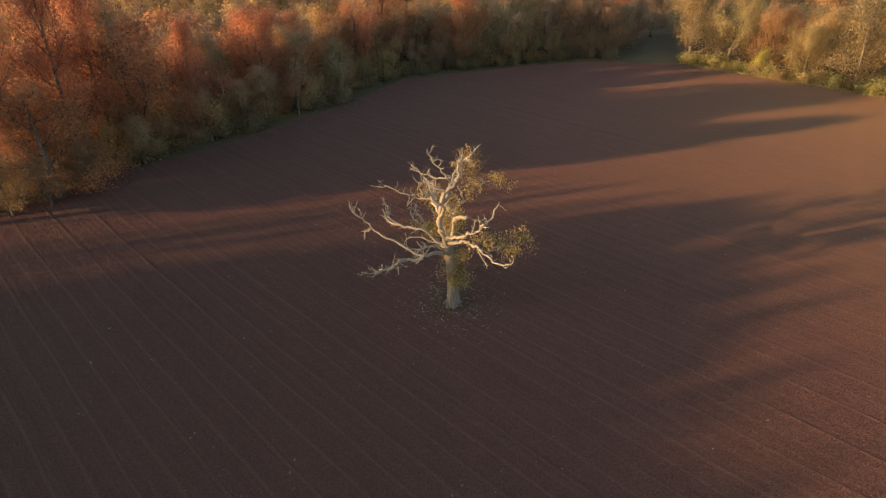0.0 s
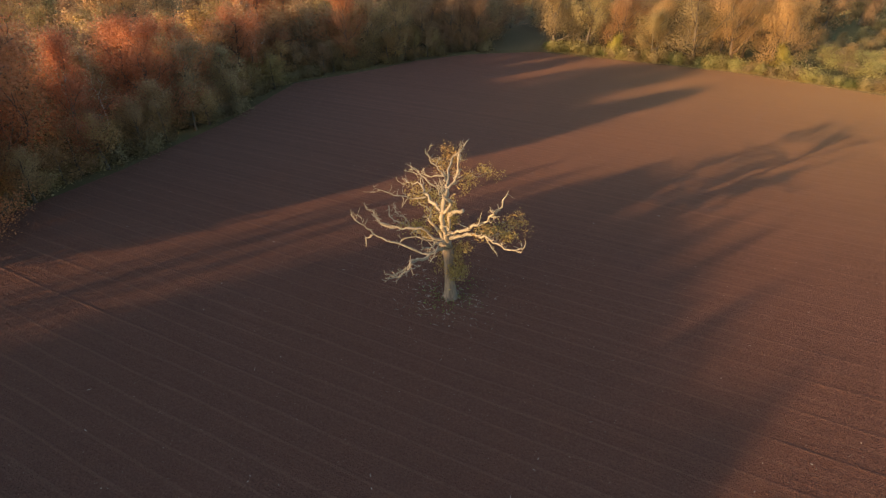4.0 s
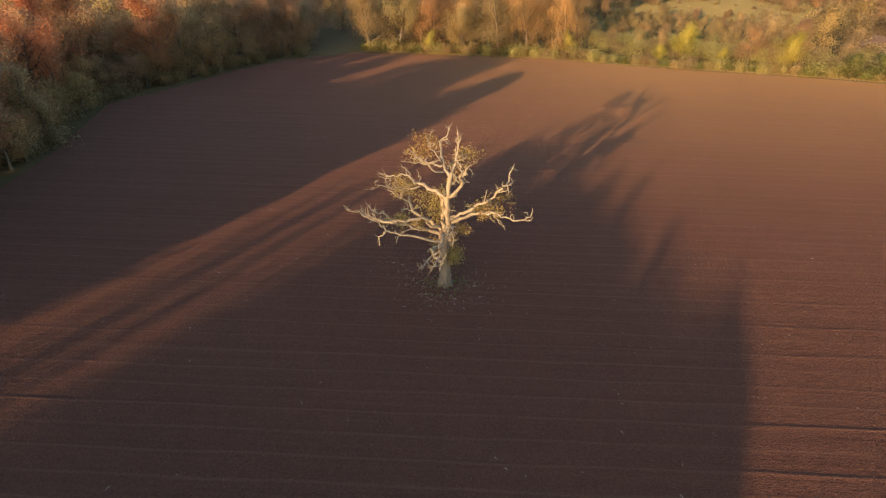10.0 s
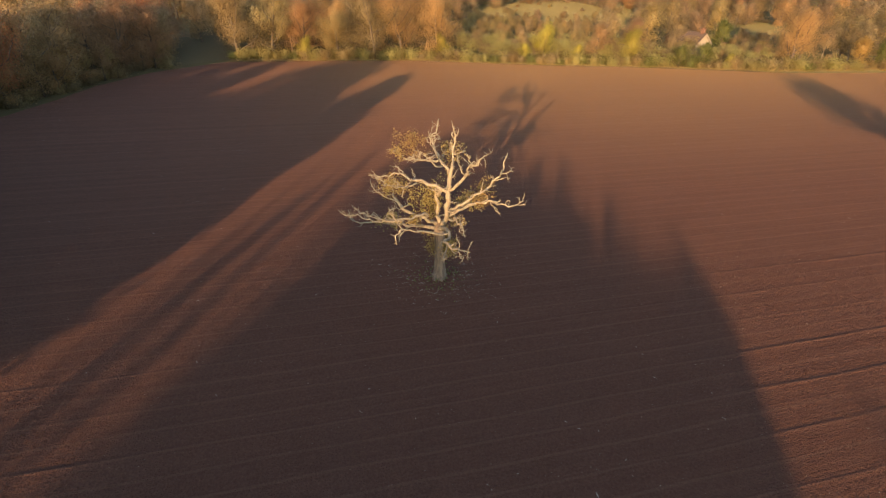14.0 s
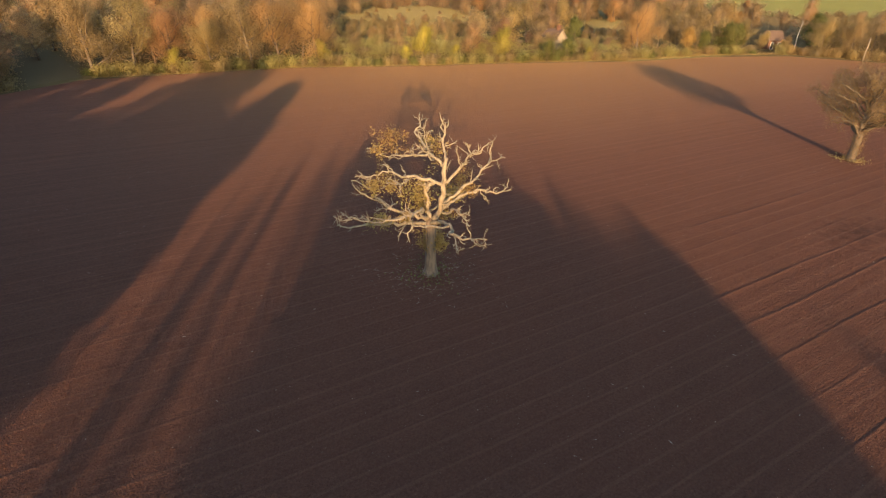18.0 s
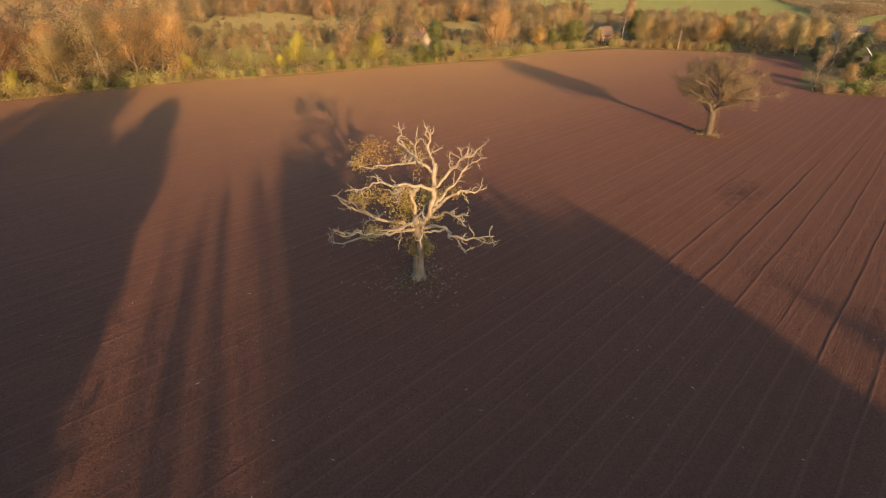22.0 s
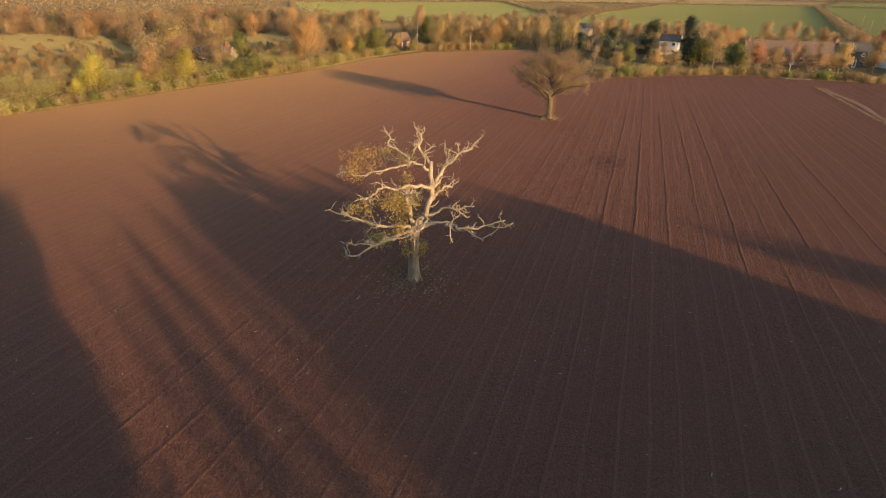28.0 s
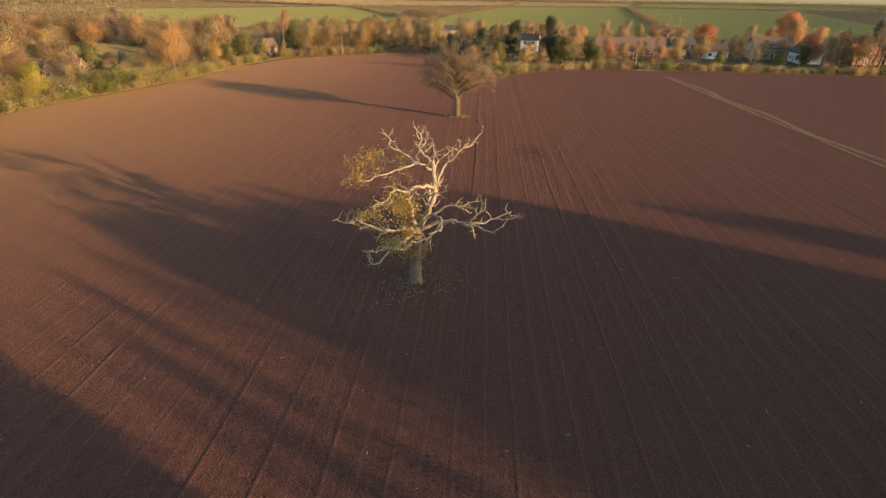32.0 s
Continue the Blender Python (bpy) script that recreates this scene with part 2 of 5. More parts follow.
GREEN = foliage("green_leaves", [(0.0, (0.08, 0.095, 0.025)), (0.5, (0.16, 0.17, 0.045)), (1.0, (0.26, 0.26, 0.07))])
SAGE = foliage("yellowing_hedge_leaves", [(0.0, (0.23, 0.20, 0.07)), (0.5, (0.35, 0.305, 0.105)), (1.0, (0.45, 0.40, 0.16))])
ORANGE = foliage("orange_brown_oak_leaves", [(0.0, (0.30, 0.170, 0.072)), (0.5, (0.46, 0.265, 0.110)), (1.0, (0.57, 0.36, 0.160))])
TAN = foliage("tan_autumn_leaves", [(0.0, (0.25, 0.168, 0.066)), (0.5, (0.385, 0.262, 0.106)), (1.0, (0.50, 0.352, 0.158))])
CONIFER = foliage("dark_conifer_needles", [(0.0, (0.02, 0.032, 0.015)), (0.5, (0.045, 0.06, 0.025)), (1.0, (0.08, 0.09, 0.035))], 0.1)


# ---------------------------------------------------------------- mesh helpers
def mesh_of(name, verts, faces, material, smooth=False):
    me = bpy.data.meshes.new(name)
    me.from_pydata(verts, [], faces)
    me.materials.append(material)
    if smooth:
        me.polygons.foreach_set("use_smooth", [True] * len(me.polygons))
    me.update()
    return me


def child(name, me, parent, label=""):
    ob = new(name, me)
    ob.parent = parent
    return tagged(ob, label)


def thing(name, label, category, group="", at=(0, 0, 0), turn=0.0):
    ob = new(name)
    ob.matrix_basis = pose(*at, 0, 0, turn)
    return tagged(ob, label, category, group)


def tube(verts, faces, path, sides=6):
    """Adds a round limb along path, rows of (x, y, z, radius)."""
    p = np.array(path, float)
    c, r = p[:, :3], p[:, 3]
    d = np.gradient(c, axis=0)
    d /= np.linalg.norm(d, axis=1)[:, None] + 1e-9
    ref = np.array([0.31, 0.17, 0.93]) if abs(d[0, 2]) < 0.9 else np.array([1.0, 0.1, 0.0])
    start = len(verts)
    ang = np.arange(sides) * 2 * np.pi / sides
    for k in range(len(c)):
        a = ref - d[k] * (ref @ d[k])
        a /= np.linalg.norm(a) + 1e-9
        b = np.cross(d[k], a)
        ref = a
        ring = c[k] + r[k] * (np.cos(ang)[:, None] * a + np.sin(ang)[:, None] * b)
        verts.extend(map(tuple, ring))
    for k in range(len(c) - 1):
        o = start + k * sides
        for j in range(sides):
            n = (j + 1) % sides
            faces.append((o + j, o + n, o + sides + n, o + sides + j))
    e = start + (len(c) - 1) * sides
    faces.append(tuple(range(e, e + sides)))
    faces.append(tuple(reversed(range(start, start + sides))))


def limbs(name, paths, material, sides=6):
    v, f = [], []
    for path, n in paths:
        tube(v, f, path, n or sides)
    return mesh_of(name, v, f, material, True)


def leaves(name, centres, size, material, rng, aspect=0.6, soft=0.0):
    """Folded kite-shaped leaf sprays at the centres, each of its own size and turn; soft rounds their shading with the crown."""
    c = np.asarray(centres, float)
    n = len(c)
    a = rng.normal(size=(n, 3))
    a /= np.linalg.norm(a, axis=1)[:, None]
    b = np.cross(a, rng.normal(size=(n, 3)))
    b /= np.linalg.norm(b, axis=1)[:, None]
    out = (c - c.mean(axis=0)) * np.array([1, 1, 0.5])
    out /= np.linalg.norm(out, axis=1)[:, None] + 1e-9
    b *= np.where((np.cross(a, b) * out).sum(axis=1) < 0, -1.0, 1.0)[:, None]
    up = np.cross(a, b)
    s = (size * rng.uniform(0.5, 1.3, n))[:, None]
    v = np.stack([c - a * s, c + (b * aspect + up * 0.25) * s, c + a * s, c + (up * 0.25 - b * aspect) * s], 1).reshape(-1, 3)
    f = np.arange(4 * n).reshape(n, 4)[:, ::-1]
    me = mesh_of(name, v.tolist(), f.tolist(), material, soft > 0)
    if soft > 0:
        way = soft * out + (1 - soft) * up
        way /= np.linalg.norm(way, axis=1)[:, None]
        me.normals_split_custom_set_from_vertices(np.repeat(way, 4, axis=0).tolist())
    return me


def bent(rng, start, way, length, r0, r1, steps, wobble, lift=0.0):
    """A crooked limb: rows of x, y, z, radius from start along way."""
    p, d = np.array(start, float), np.array(way, float)
    d /= np.linalg.norm(d)
    rows = [(*p, r0)]
    for k in range(1, steps + 1):
        d = d + rng.normal(size=3) * wobble + np.array([0, 0, lift])
        d /= np.linalg.norm(d)
        p = p + d * length / steps
        rows.append((*p, r0 + (r1 - r0) * k / steps))
    return rows


def tree_kind(seed, name, label, height, radius, spread, leaf, leaf_mat, bark_mat, count=2200, n_limb=11, first=0.12, lift=0.10,
              aspect=0.6, puff=0.55, rise=0.6, taper=1.0, category="tree", subs=5, fine=1.7):
    """One tree with trunk, limbs and crown, standing far below the ground until it is copied."""
    rng = np.random.default_rng(seed)
    root = thing(name, label, category)
    trunk = bent(rng, (0, 0, -0.2), (0, 0, 1), height * 0.86, radius, radius * 0.2, 8, 0.07, 0.1)
    trunk[0] = (*trunk[0][:3], radius * 1.5)
    child("trunk", limbs("trunk", [(trunk, 8)], bark_mat), root)
    spots, t, joined = [], np.array(trunk), []
    for k in range(n_limb):
        f = first + (0.98 - first) * (k + 0.5) / n_limb
        x = f * 8
        i = min(int(x), 7)
        at = t[i, :3] + (t[i + 1, :3] - t[i, :3]) * (x - i)
        az = k * 2.4 + rng.uniform(-0.4, 0.4)
        g = (f - first) / (1 - first)
        reach = spread * (1.0 - 0.62 * g ** 1.5) ** taper * rng.uniform(0.8, 1.15)
        up = rise * (0.35 + 1.3 * g)
        main = bent(rng, at, (math.cos(az), math.sin(az), up), reach, radius * (0.5 - 0.3 * f), 0.03, 5, 0.2, lift)
        paths, m = [(main, 4)], np.array(main)
        for q in range(subs):
            j = 1 + q % 4
            way = m[min(j + 1, 5), :3] - m[j, :3] + rng.normal(size=3) * 0.35 * reach / 5
            sub = bent(rng, m[j, :3], way, reach * rng.uniform(0.35, 0.6), m[j, 3] * 0.6, 0.015, 3, 0.3, lift)
            paths.append((sub, 3))
            spots.extend(row[:3] for row in sub[1:])
        spots.extend(row[:3] for row in main[2:])
        joined += paths
    child("branchwork", limbs("branchwork", joined, bark_mat), root)
    spots = np.array(spots)
    count, leaf = int(count * fine), leaf / math.sqrt(fine)
    pick = spots[rng.integers(0, len(spots), count)] + rng.normal(size=(count, 3)) * puff * np.array([1, 1, 0.8])
    pick[:, 2] = np.maximum(pick[:, 2], 0.1 * height)
    tagged(child("crown", leaves("crown", pick, leaf, leaf_mat, rng, aspect, 0.6), root), kind="stuff")
    root.location = (0, 0, 0)
    return root


def bush_kind(seed, name, label, height, width, leaf, mats, bark_mat, count=560, category="bush"):
    rng = np.random.default_rng(seed)
    root = thing(name, label, category)
    spots = []
    stems = []
    for k in range(7):
        az = rng.uniform(0, 6.28)
        stem = bent(rng, (rng.normal() * 0.2 * width, rng.normal() * 0.2 * width, -0.1),
                    (math.cos(az) * 0.5, math.sin(az) * 0.5, 1.0), height * rng.uniform(0.7, 1.0), 0.05, 0.012, 5, 0.2, 0.05)
        stems.append((stem, 4))
        spots.extend(row[:3] for row in stem[1:])
    child("stem_clump", limbs("stem_clump", stems, bark_mat), root)
    spots = np.array(spots)
    count, leaf = int(count * 2.4), leaf * 0.64
    pick = spots[rng.integers(0, len(spots), count)] + rng.normal(size=(count, 3)) * np.array([width * 0.28, width * 0.28, height * 0.14])
    pick[:, 2] = np.clip(pick[:, 2], 0.05, None)
    tagged(child("foliage", leaves("foliage", pick, leaf, mats, rng, 0.6, 0.6), root), kind="stuff")
    return root


def planted(kind, x, y, scale=1.0, turn=0.0, group="", z=0.0, label="", tall=1.0):
    m = pose(x, y, z, 0, 0, turn) @ Matrix.Diagonal((scale, scale, scale * tall, 1))
    ob = copy_thing(kind, m)
    return tagged(ob, label, "", group)


# ---------------------------------------------------------------- the field and the ground
LINES = -41.6                                # the way that the drill runs, degrees from east
FIELD_TURN = Matrix.Rotation(radians(LINES), 4, "Z")
BED, FIRST = 2.92, -12.49                    # width of one pass of the drill, and the place of one edge


def to_field(x, y):
    a = radians(LINES)
    return x * math.cos(a) + y * math.sin(a), -x * math.sin(a) + y * math.cos(a)


WOOD_EDGE = [(-150, -125), (-112, -82), (-86, -48), (-60, -14), (-42, 12.6), (-36.7, 21.9), (-28.1, 31.7), (-17.2, 47.4), (-8, 65), (7, 71.5),
             (15.2, 76), (26, 79), (41, 78)]
HEDGE_EDGE = [(41, 78), (53, 67), (68, 53), (84, 29.5), (97, 14), (117, -13.5), (137, -32), (152, -53), (153, -91), (140, -104), (112, -91), (90, -78), (82, -79), (80, -103),
              (74, -121), (20, -177), (-60, -232)]


def ploughed_field():
    west = sorted((to_field(*p)[1], to_field(*p)[0]) for p in WOOD_EDGE)
    east = sorted((to_field(*p)[1], to_field(*p)[0]) for p in HEDGE_EDGE)
    lo, hi = max(west[0][0], east[0][0]), min(west[-1][0], east[-1][0])
    rng = np.random.default_rng(4)
    ws = []
    k = math.floor((lo - FIRST) / BED)
    while FIRST + k * BED < hi:
        c = FIRST + k * BED
        ws += [c + o for o in (-0.36, -0.24, -0.16, -0.09, -0.02, 0.04, 0.10, 0.17, 0.38)]
        ws += [c + 0.38 + (BED - 0.74) * j / 12 for j in range(1, 12)]
        k += 1
    ws = np.array([w for w in sorted(ws) if lo < w < hi])
    s0 = np.interp(ws, *zip(*west))
    s1 = np.interp(ws, *zip(*east))
    n = 160
    frac = np.linspace(0, 1, n)
    s = s0[:, None] + (s1 - s0)[:, None] * frac
    off = ws - FIRST
    bed = np.round(off / BED)
    d = off - bed * BED
    lane = (off / BED)[:, None]
    deep = 0.028 * (0.65 + 0.6 * rng.random(400))[(bed - bed.min()).astype(int)]
    cut = np.exp(-((d + 0.06) / 0.13) ** 2) * deep - np.exp(-((d - 0.10) / 0.06) ** 2) * deep * 0.25
    worn = 0.85 + 0.25 * np.sin(s * 0.11 + bed[:, None] * 2.3) * np.sin(s * 0.043 + bed[:, None])
    rows = np.where(np.abs(d) > 0.37, np.where(np.arange(len(ws)) % 2 == 0, 1.0, -1.0) * (0.004 + 0.008 * rng.random(len(ws))), 0.0)
    z = 0.08 + cut[:, None] * worn + rows[:, None] * (0.8 + 0.4 * rng.random(s.shape)) + rng.normal(0, 0.004, s.shape)
    bow = 0.10 * np.sin(s * 0.05 + lane * 0.9) + 0.035 * np.sin(s * 0.31 + lane * 2.3) + 0.03 * np.sin(s * 0.74 + lane * 4.1) + 0.0007 * (s - 18) ** 2 * np.clip((ws[:, None] + 5) / 60, -0.4, 0.5) * -0.6
    v = np.stack([s, ws[:, None] + bow, z], -1).reshape(-1, 3)
    a = (np.arange(len(ws) - 1)[:, None] * n + np.arange(n - 1)).ravel()
    f = np.stack([a, a + 1, a + n + 1, a + n], 1)
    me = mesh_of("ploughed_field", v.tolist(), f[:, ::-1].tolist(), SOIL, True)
    me.materials.append(SHADED_SOIL)
    me.materials.append(SUNLIT_SOIL)
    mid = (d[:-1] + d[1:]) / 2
    # strip away from the sun painted dark, strip facing it painted pale
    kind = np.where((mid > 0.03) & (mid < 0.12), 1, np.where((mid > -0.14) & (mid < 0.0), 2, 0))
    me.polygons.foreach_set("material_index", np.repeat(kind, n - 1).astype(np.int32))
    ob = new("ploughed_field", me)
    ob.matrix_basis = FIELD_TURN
    return tagged(ob, "bare red-brown drilled soil with parallel wheel lines", "field", kind="structure")


def ground_sheet():
    """Rough grass and litter round the field, out to the horizon."""
    rng = np.random.default_rng(2)
    r = np.concatenate([np.linspace(0, 300, 31), np.geomspace(330, 4500, 22)])
    n = 72
    v, f = [(0, 0, 0)], []
    for k, q in enumerate(r[1:]):
        for j in range(n):
            a = 2 * math.pi * j / n
            z = -0.01
            v.append((q * math.cos(a) + 30, q * math.sin(a), z))
    f += [(0, 1 + j, 1 + (j + 1) % n) for j in range(n)]
    for k in range(len(r) - 2):
        o = 1 + k * n
        f += [(o + j, o + n + j, o + n + (j + 1) % n, o + (j + 1) % n) for j in range(n)]
    return tagged(new("ground", mesh_of("ground", v, f, ROUGH, True)), "rough autumn grass and leaf litter round the field", "ground", kind="structure")


def patch(name, corners, material, label, z=0.02):
    return tagged(new(name, mesh_of(name, [(x, y, z) for x, y in corners], [tuple(range(len(corners)))], material)), label, "field", kind="structure")


ground_sheet()
ploughed_field()

# ---------------------------------------------------------------- far fields
patch("crop_field", [(138, -262), (716, -1025), (900, -860), (440, -338), (308, -227), (215, -215)], CROP, "young green crop on the far slope", 0.1)
patch("crop_field", [(130, -272), (704, -1036), (470, -1240), (60, -420)], CROP, "bright green winter crop beyond the houses", 0.1)
patch("meadow", [(345, -45), (300, -130), (300, -215), (520, -322), (860, -465), (760, -100)], CROP, "green pasture beyond the trees", 0.1)
patch("stubble_field", [(760, -1080), (1300, -1900), (2300, -700), (900, -480), (930, -880)], STUBBLE, "pale stubble field on the far slope", 0.1)
patch("stubble_field", [(420, -1290), (700, -2600), (1280, -1930), (745, -1095)], CROP, "green field near the skyline", 0.1)


def rise(name, label, x0, y0, wide, deep, high, material):
    """A low grassy rise in the ground."""
    n = 28
    v = [(x0 + wide * 2.2 * (i / n * 2 - 1), y0 + deep * 2.2 * (j / n * 2 - 1), -0.06 + high * math.exp(-(2.2 * (i / n * 2 - 1)) ** 2 - (2.2 * (j / n * 2 - 1)) ** 2)) for i in range(n + 1) for j in range(n + 1)]
    f = [(i * (n + 1) + j, (i + 1) * (n + 1) + j, (i + 1) * (n + 1) + j + 1, i * (n + 1) + j + 1) for i in range(n) for j in range(n)]
    return tagged(new(name, mesh_of(name, v, f, material, True)), label, "field", kind="structure")


rise("meadow", "small sunlit pasture rising between the trees", 196, 66, 60, 36, 3.6, PASTURE)
rise("meadow", "low sunlit pasture beyond the hedge", 206, -10, 46, 20, 2.6, PASTURE)
patch("meadow", [(33, 81), (44, 80), (62, 110), (56, 125), (38, 125)], RIDE, "shaded grass ride between wood and hedge", 0.03)
patch("lawn", [(88, -86), (100, -90), (104, -112), (88, -114)], GRASS, "mown garden lawn beside the field", 0.03)

# ---------------------------------------------------------------- kinds of trees
KINDS = dict(
    rust=[tree_kind(11, "oak_tree", "broad oak with rust-brown autumn leaves", 14, 0.42, 7.6, 0.15, RUST, DARK_BARK, 9500, first=0.08, puff=0.75),
          tree_kind(12, "oak_tree", "tall oak with russet autumn leaves", 15, 0.40, 7.0, 0.15, RUST, OAK_BARK, 9000, first=0.08, puff=0.75)],
    orange=[tree_kind(13, "oak_tree", "broad oak with orange-brown leaves", 13, 0.42, 8.0, 0.125, ORANGE, DARK_BARK, 15000, first=0.06, puff=0.75)],
    gold=[tree_kind(21, "maple_tree", "field maple with golden autumn leaves", 12, 0.3, 5.0, 0.22, GOLD, DARK_BARK, 3600, puff=0.75),
          tree_kind(22, "maple_tree", "slender maple with thinning gold leaves", 14, 0.28, 4.4, 0.20, GOLD, OAK_BARK, 2900, puff=0.7)],
    olive=[tree_kind(31, "ash_tree", "ash tree with sparse olive leaves", 12.5, 0.32, 7.2, 0.14, OLIVE, OAK_BARK, 11000, first=0.06, puff=0.75),
           tree_kind(32, "ash_tree", "half-bare ash with olive-brown leaves", 13.5, 0.34, 7.4, 0.14, OLIVE, OAK_BARK, 9000, first=0.06, puff=0.7)],
    brown=[tree_kind(41, "bare_tree", "almost bare tree with dense brown twigs", 14, 0.30, 5.2, 0.34, BROWN, OAK_BARK, 3400, aspect=0.16, puff=0.7),
           tree_kind(42, "bare_tree", "brown twiggy tree with its last leaves", 12, 0.26, 4.8, 0.28, BROWN, OAK_BARK, 3400, aspect=0.27, puff=0.7)],
    russet=[tree_kind(45, "bare_tree", "twiggy tree with thin russet leaves", 13, 0.30, 5.4, 0.26, RUSSET, OAK_BARK, 4800, aspect=0.25, puff=0.75),
            tree_kind(46, "beech_tree", "beech with dull copper leaves", 13, 0.32, 5.2, 0.18, RUSSET, DARK_BARK, 5000, puff=0.75)],
    birch=[tree_kind(51, "birch_tree", "birch with white trunk and thin brown crown", 14, 0.15, 3.0, 0.16, RUSSET, BIRCH_BARK, 2200, first=0.45, rise=1.2)],
    yellow=[tree_kind(61, "hazel_tree", "small tree with bright yellow leaves", 7, 0.14, 3.0, 0.13, YELLOW, OAK_BARK, 4500, first=0.06, rise=1.4, puff=0.5)],
    green=[tree_kind(71, "holly_tree", "small dark green holly tree", 7, 0.16, 2.8, 0.20, GREEN, DARK_BARK, 2400, first=0.06, puff=0.5)],
)
FAR = dict(
    KINDS,
    rust=[tree_kind(111, "oak_tree", "far oak with rust-brown leaves", 13, 0.4, 7.1, 0.32, RUST, DARK_BARK, 3125, n_limb=9, subs=3, puff=0.8),
          tree_kind(112, "oak_tree", "far rounded oak with brown leaves", 12, 0.4, 7.1, 0.28, BROWN, DARK_BARK, 2375, n_limb=9, subs=3, puff=0.8)],
    russet=[tree_kind(145, "hornbeam_tree", "far twiggy tree with russet leaves", 13, 0.3, 6.6, 0.36, RUSSET, OAK_BARK, 3000, n_limb=9, subs=3, aspect=0.35, puff=0.8)],
    gold=[tree_kind(121, "maple_tree", "far maple with tan leaves", 12, 0.3, 5.9, 0.29, TAN, DARK_BARK, 2125, n_limb=9, subs=3, puff=0.8)],
    olive=[tree_kind(131, "ash_tree", "far ash with olive-brown leaves", 13, 0.3, 6.6, 0.28, OLIVE, OAK_BARK, 2125, n_limb=9, subs=3, puff=0.8)],
    brown=[tree_kind(141, "bare_tree", "far bare tree with pale brown twigs", 13, 0.3, 6.1, 0.60, BROWN, OAK_BARK, 1875, n_limb=9, subs=3, aspect=0.13, puff=0.8),
           tree_kind(142, "bare_tree", "far leafless tree with grey limbs", 14, 0.3, 6.3, 0.50, BROWN, OAK_BARK, 1125, n_limb=10, subs=4, aspect=0.12, puff=0.7)],
    green=[tree_kind(171, "holly_tree", "far dark evergreen tree", 8, 0.2, 3.2, 0.26, GREEN, DARK_BARK, 1700, n_limb=9, subs=3, first=0.06, puff=0.6)],
    conifer=[tree_kind(81, "conifer_tree", "dark green conifer with a pointed crown", 14, 0.3, 4.2, 0.22, CONIFER, DARK_BARK, 6500, n_limb=22, subs=3, first=0.05, rise=0.15,
                       lift=0.0, taper=1.5)],
    bare=[tree_kind(143, "bare_tree", "leafless ash with a thin open crown", 14, 0.22, 5.4, 0.40, BROWN, OAK_BARK, 330, n_limb=12, subs=4, aspect=0.12, puff=0.7)],
    tall=[tree_kind(113, "oak_tree", "tall wood oak with a bare lower trunk", 13, 0.34, 5.0, 0.30, RUST, DARK_BARK, 2600, n_limb=9, subs=3, first=0.45, rise=0.8, puff=0.8)],
    poplar=[tree_kind(85, "poplar_tree", "tall slender poplar with brown leaves", 18, 0.3, 2.6, 0.36, BROWN, DARK_BARK, 3000, n_limb=20, subs=3, first=0.30, rise=1.6, puff=0.6)],
)
DISTANT = dict(
    olive=[tree_kind(231, "ash_tree", "distant ash with olive-brown leaves", 13, 0.3, 6.6, 0.32, OLIVE, OAK_BARK, 1687, n_limb=8, subs=1, puff=0.9, fine=2.4)],
    gold=[tree_kind(221, "maple_tree", "distant maple with tan leaves", 12, 0.3, 5.9, 0.31, TAN, DARK_BARK, 1625, n_limb=8, subs=1, puff=0.9, fine=2.4)],
    rust=[tree_kind(211, "oak_tree", "distant oak with orange-brown leaves", 13, 0.4, 7.1, 0.32, ORANGE, DARK_BARK, 1875, n_limb=8, subs=1, puff=0.9, fine=2.4)],
    brown=[tree_kind(241, "alder_tree", "distant tree with brown twigs and leaves", 13, 0.3, 6.1, 0.42, BROWN, OAK_BARK, 1875, n_limb=8, subs=1, aspect=0.3, puff=0.9, fine=2.4)],
    russet=[tree_kind(245, "beech_tree", "distant twiggy tree with russet leaves", 13, 0.3, 6.6, 0.36, RUSSET, OAK_BARK, 1875, n_limb=8, subs=1, aspect=0.4, puff=0.9, fine=2.4)],
    green=[tree_kind(271, "holly_tree", "distant dark evergreen tree", 8, 0.2, 3.2, 0.40, GREEN, DARK_BARK, 700, n_limb=8, subs=1, first=0.06, puff=0.6)],
)
BUSHES = [bush_kind(91, "hedge_bush", "hedge bush with olive leaves", 2.4, 2.4, 0.22, OLIVE, DARK_BARK),
          bush_kind(92, "hedge_bush", "hedge bush with yellowing leaves", 2.6, 2.2, 0.22, SAGE, DARK_BARK),
          bush_kind(93, "hedge_bush", "green bramble and hawthorn bush", 2.0, 2.6, 0.22, GREEN, DARK_BARK),
          bush_kind(94, "hedge_bush", "brown thorn bush with few leaves", 2.6, 2.4, 0.22, THORN, DARK_BARK)]
used_kinds = list(dict.fromkeys(k for some in (*KINDS.values(), *FAR.values(), *DISTANT.values()) for k in some)) + BUSHES


def along(points, step):
    """Places at even steps along a line of points, with its heading."""
    out, left = [], 0.0
    for (x0, y0), (x1, y1) in zip(points, points[1:]):
        far = math.hypot(x1 - x0, y1 - y0)
        while left < far:
            out.append((x0 + (x1 - x0) * left / far, y0 + (y1 - y0) * left / far, math.atan2(y1 - y0, x1 - x0)))
            left += step
        left -= far
    return out


def inside(x, y, poly):
    hit = False
    for (x0, y0), (x1, y1) in zip(poly, poly[1:] + poly[:1]):
        if (y0 > y) != (y1 > y) and x < (x1 - x0) * (y - y0) / (y1 - y0) + x0:
            hit = not hit
    return hit


standing = []          # where trees stand already


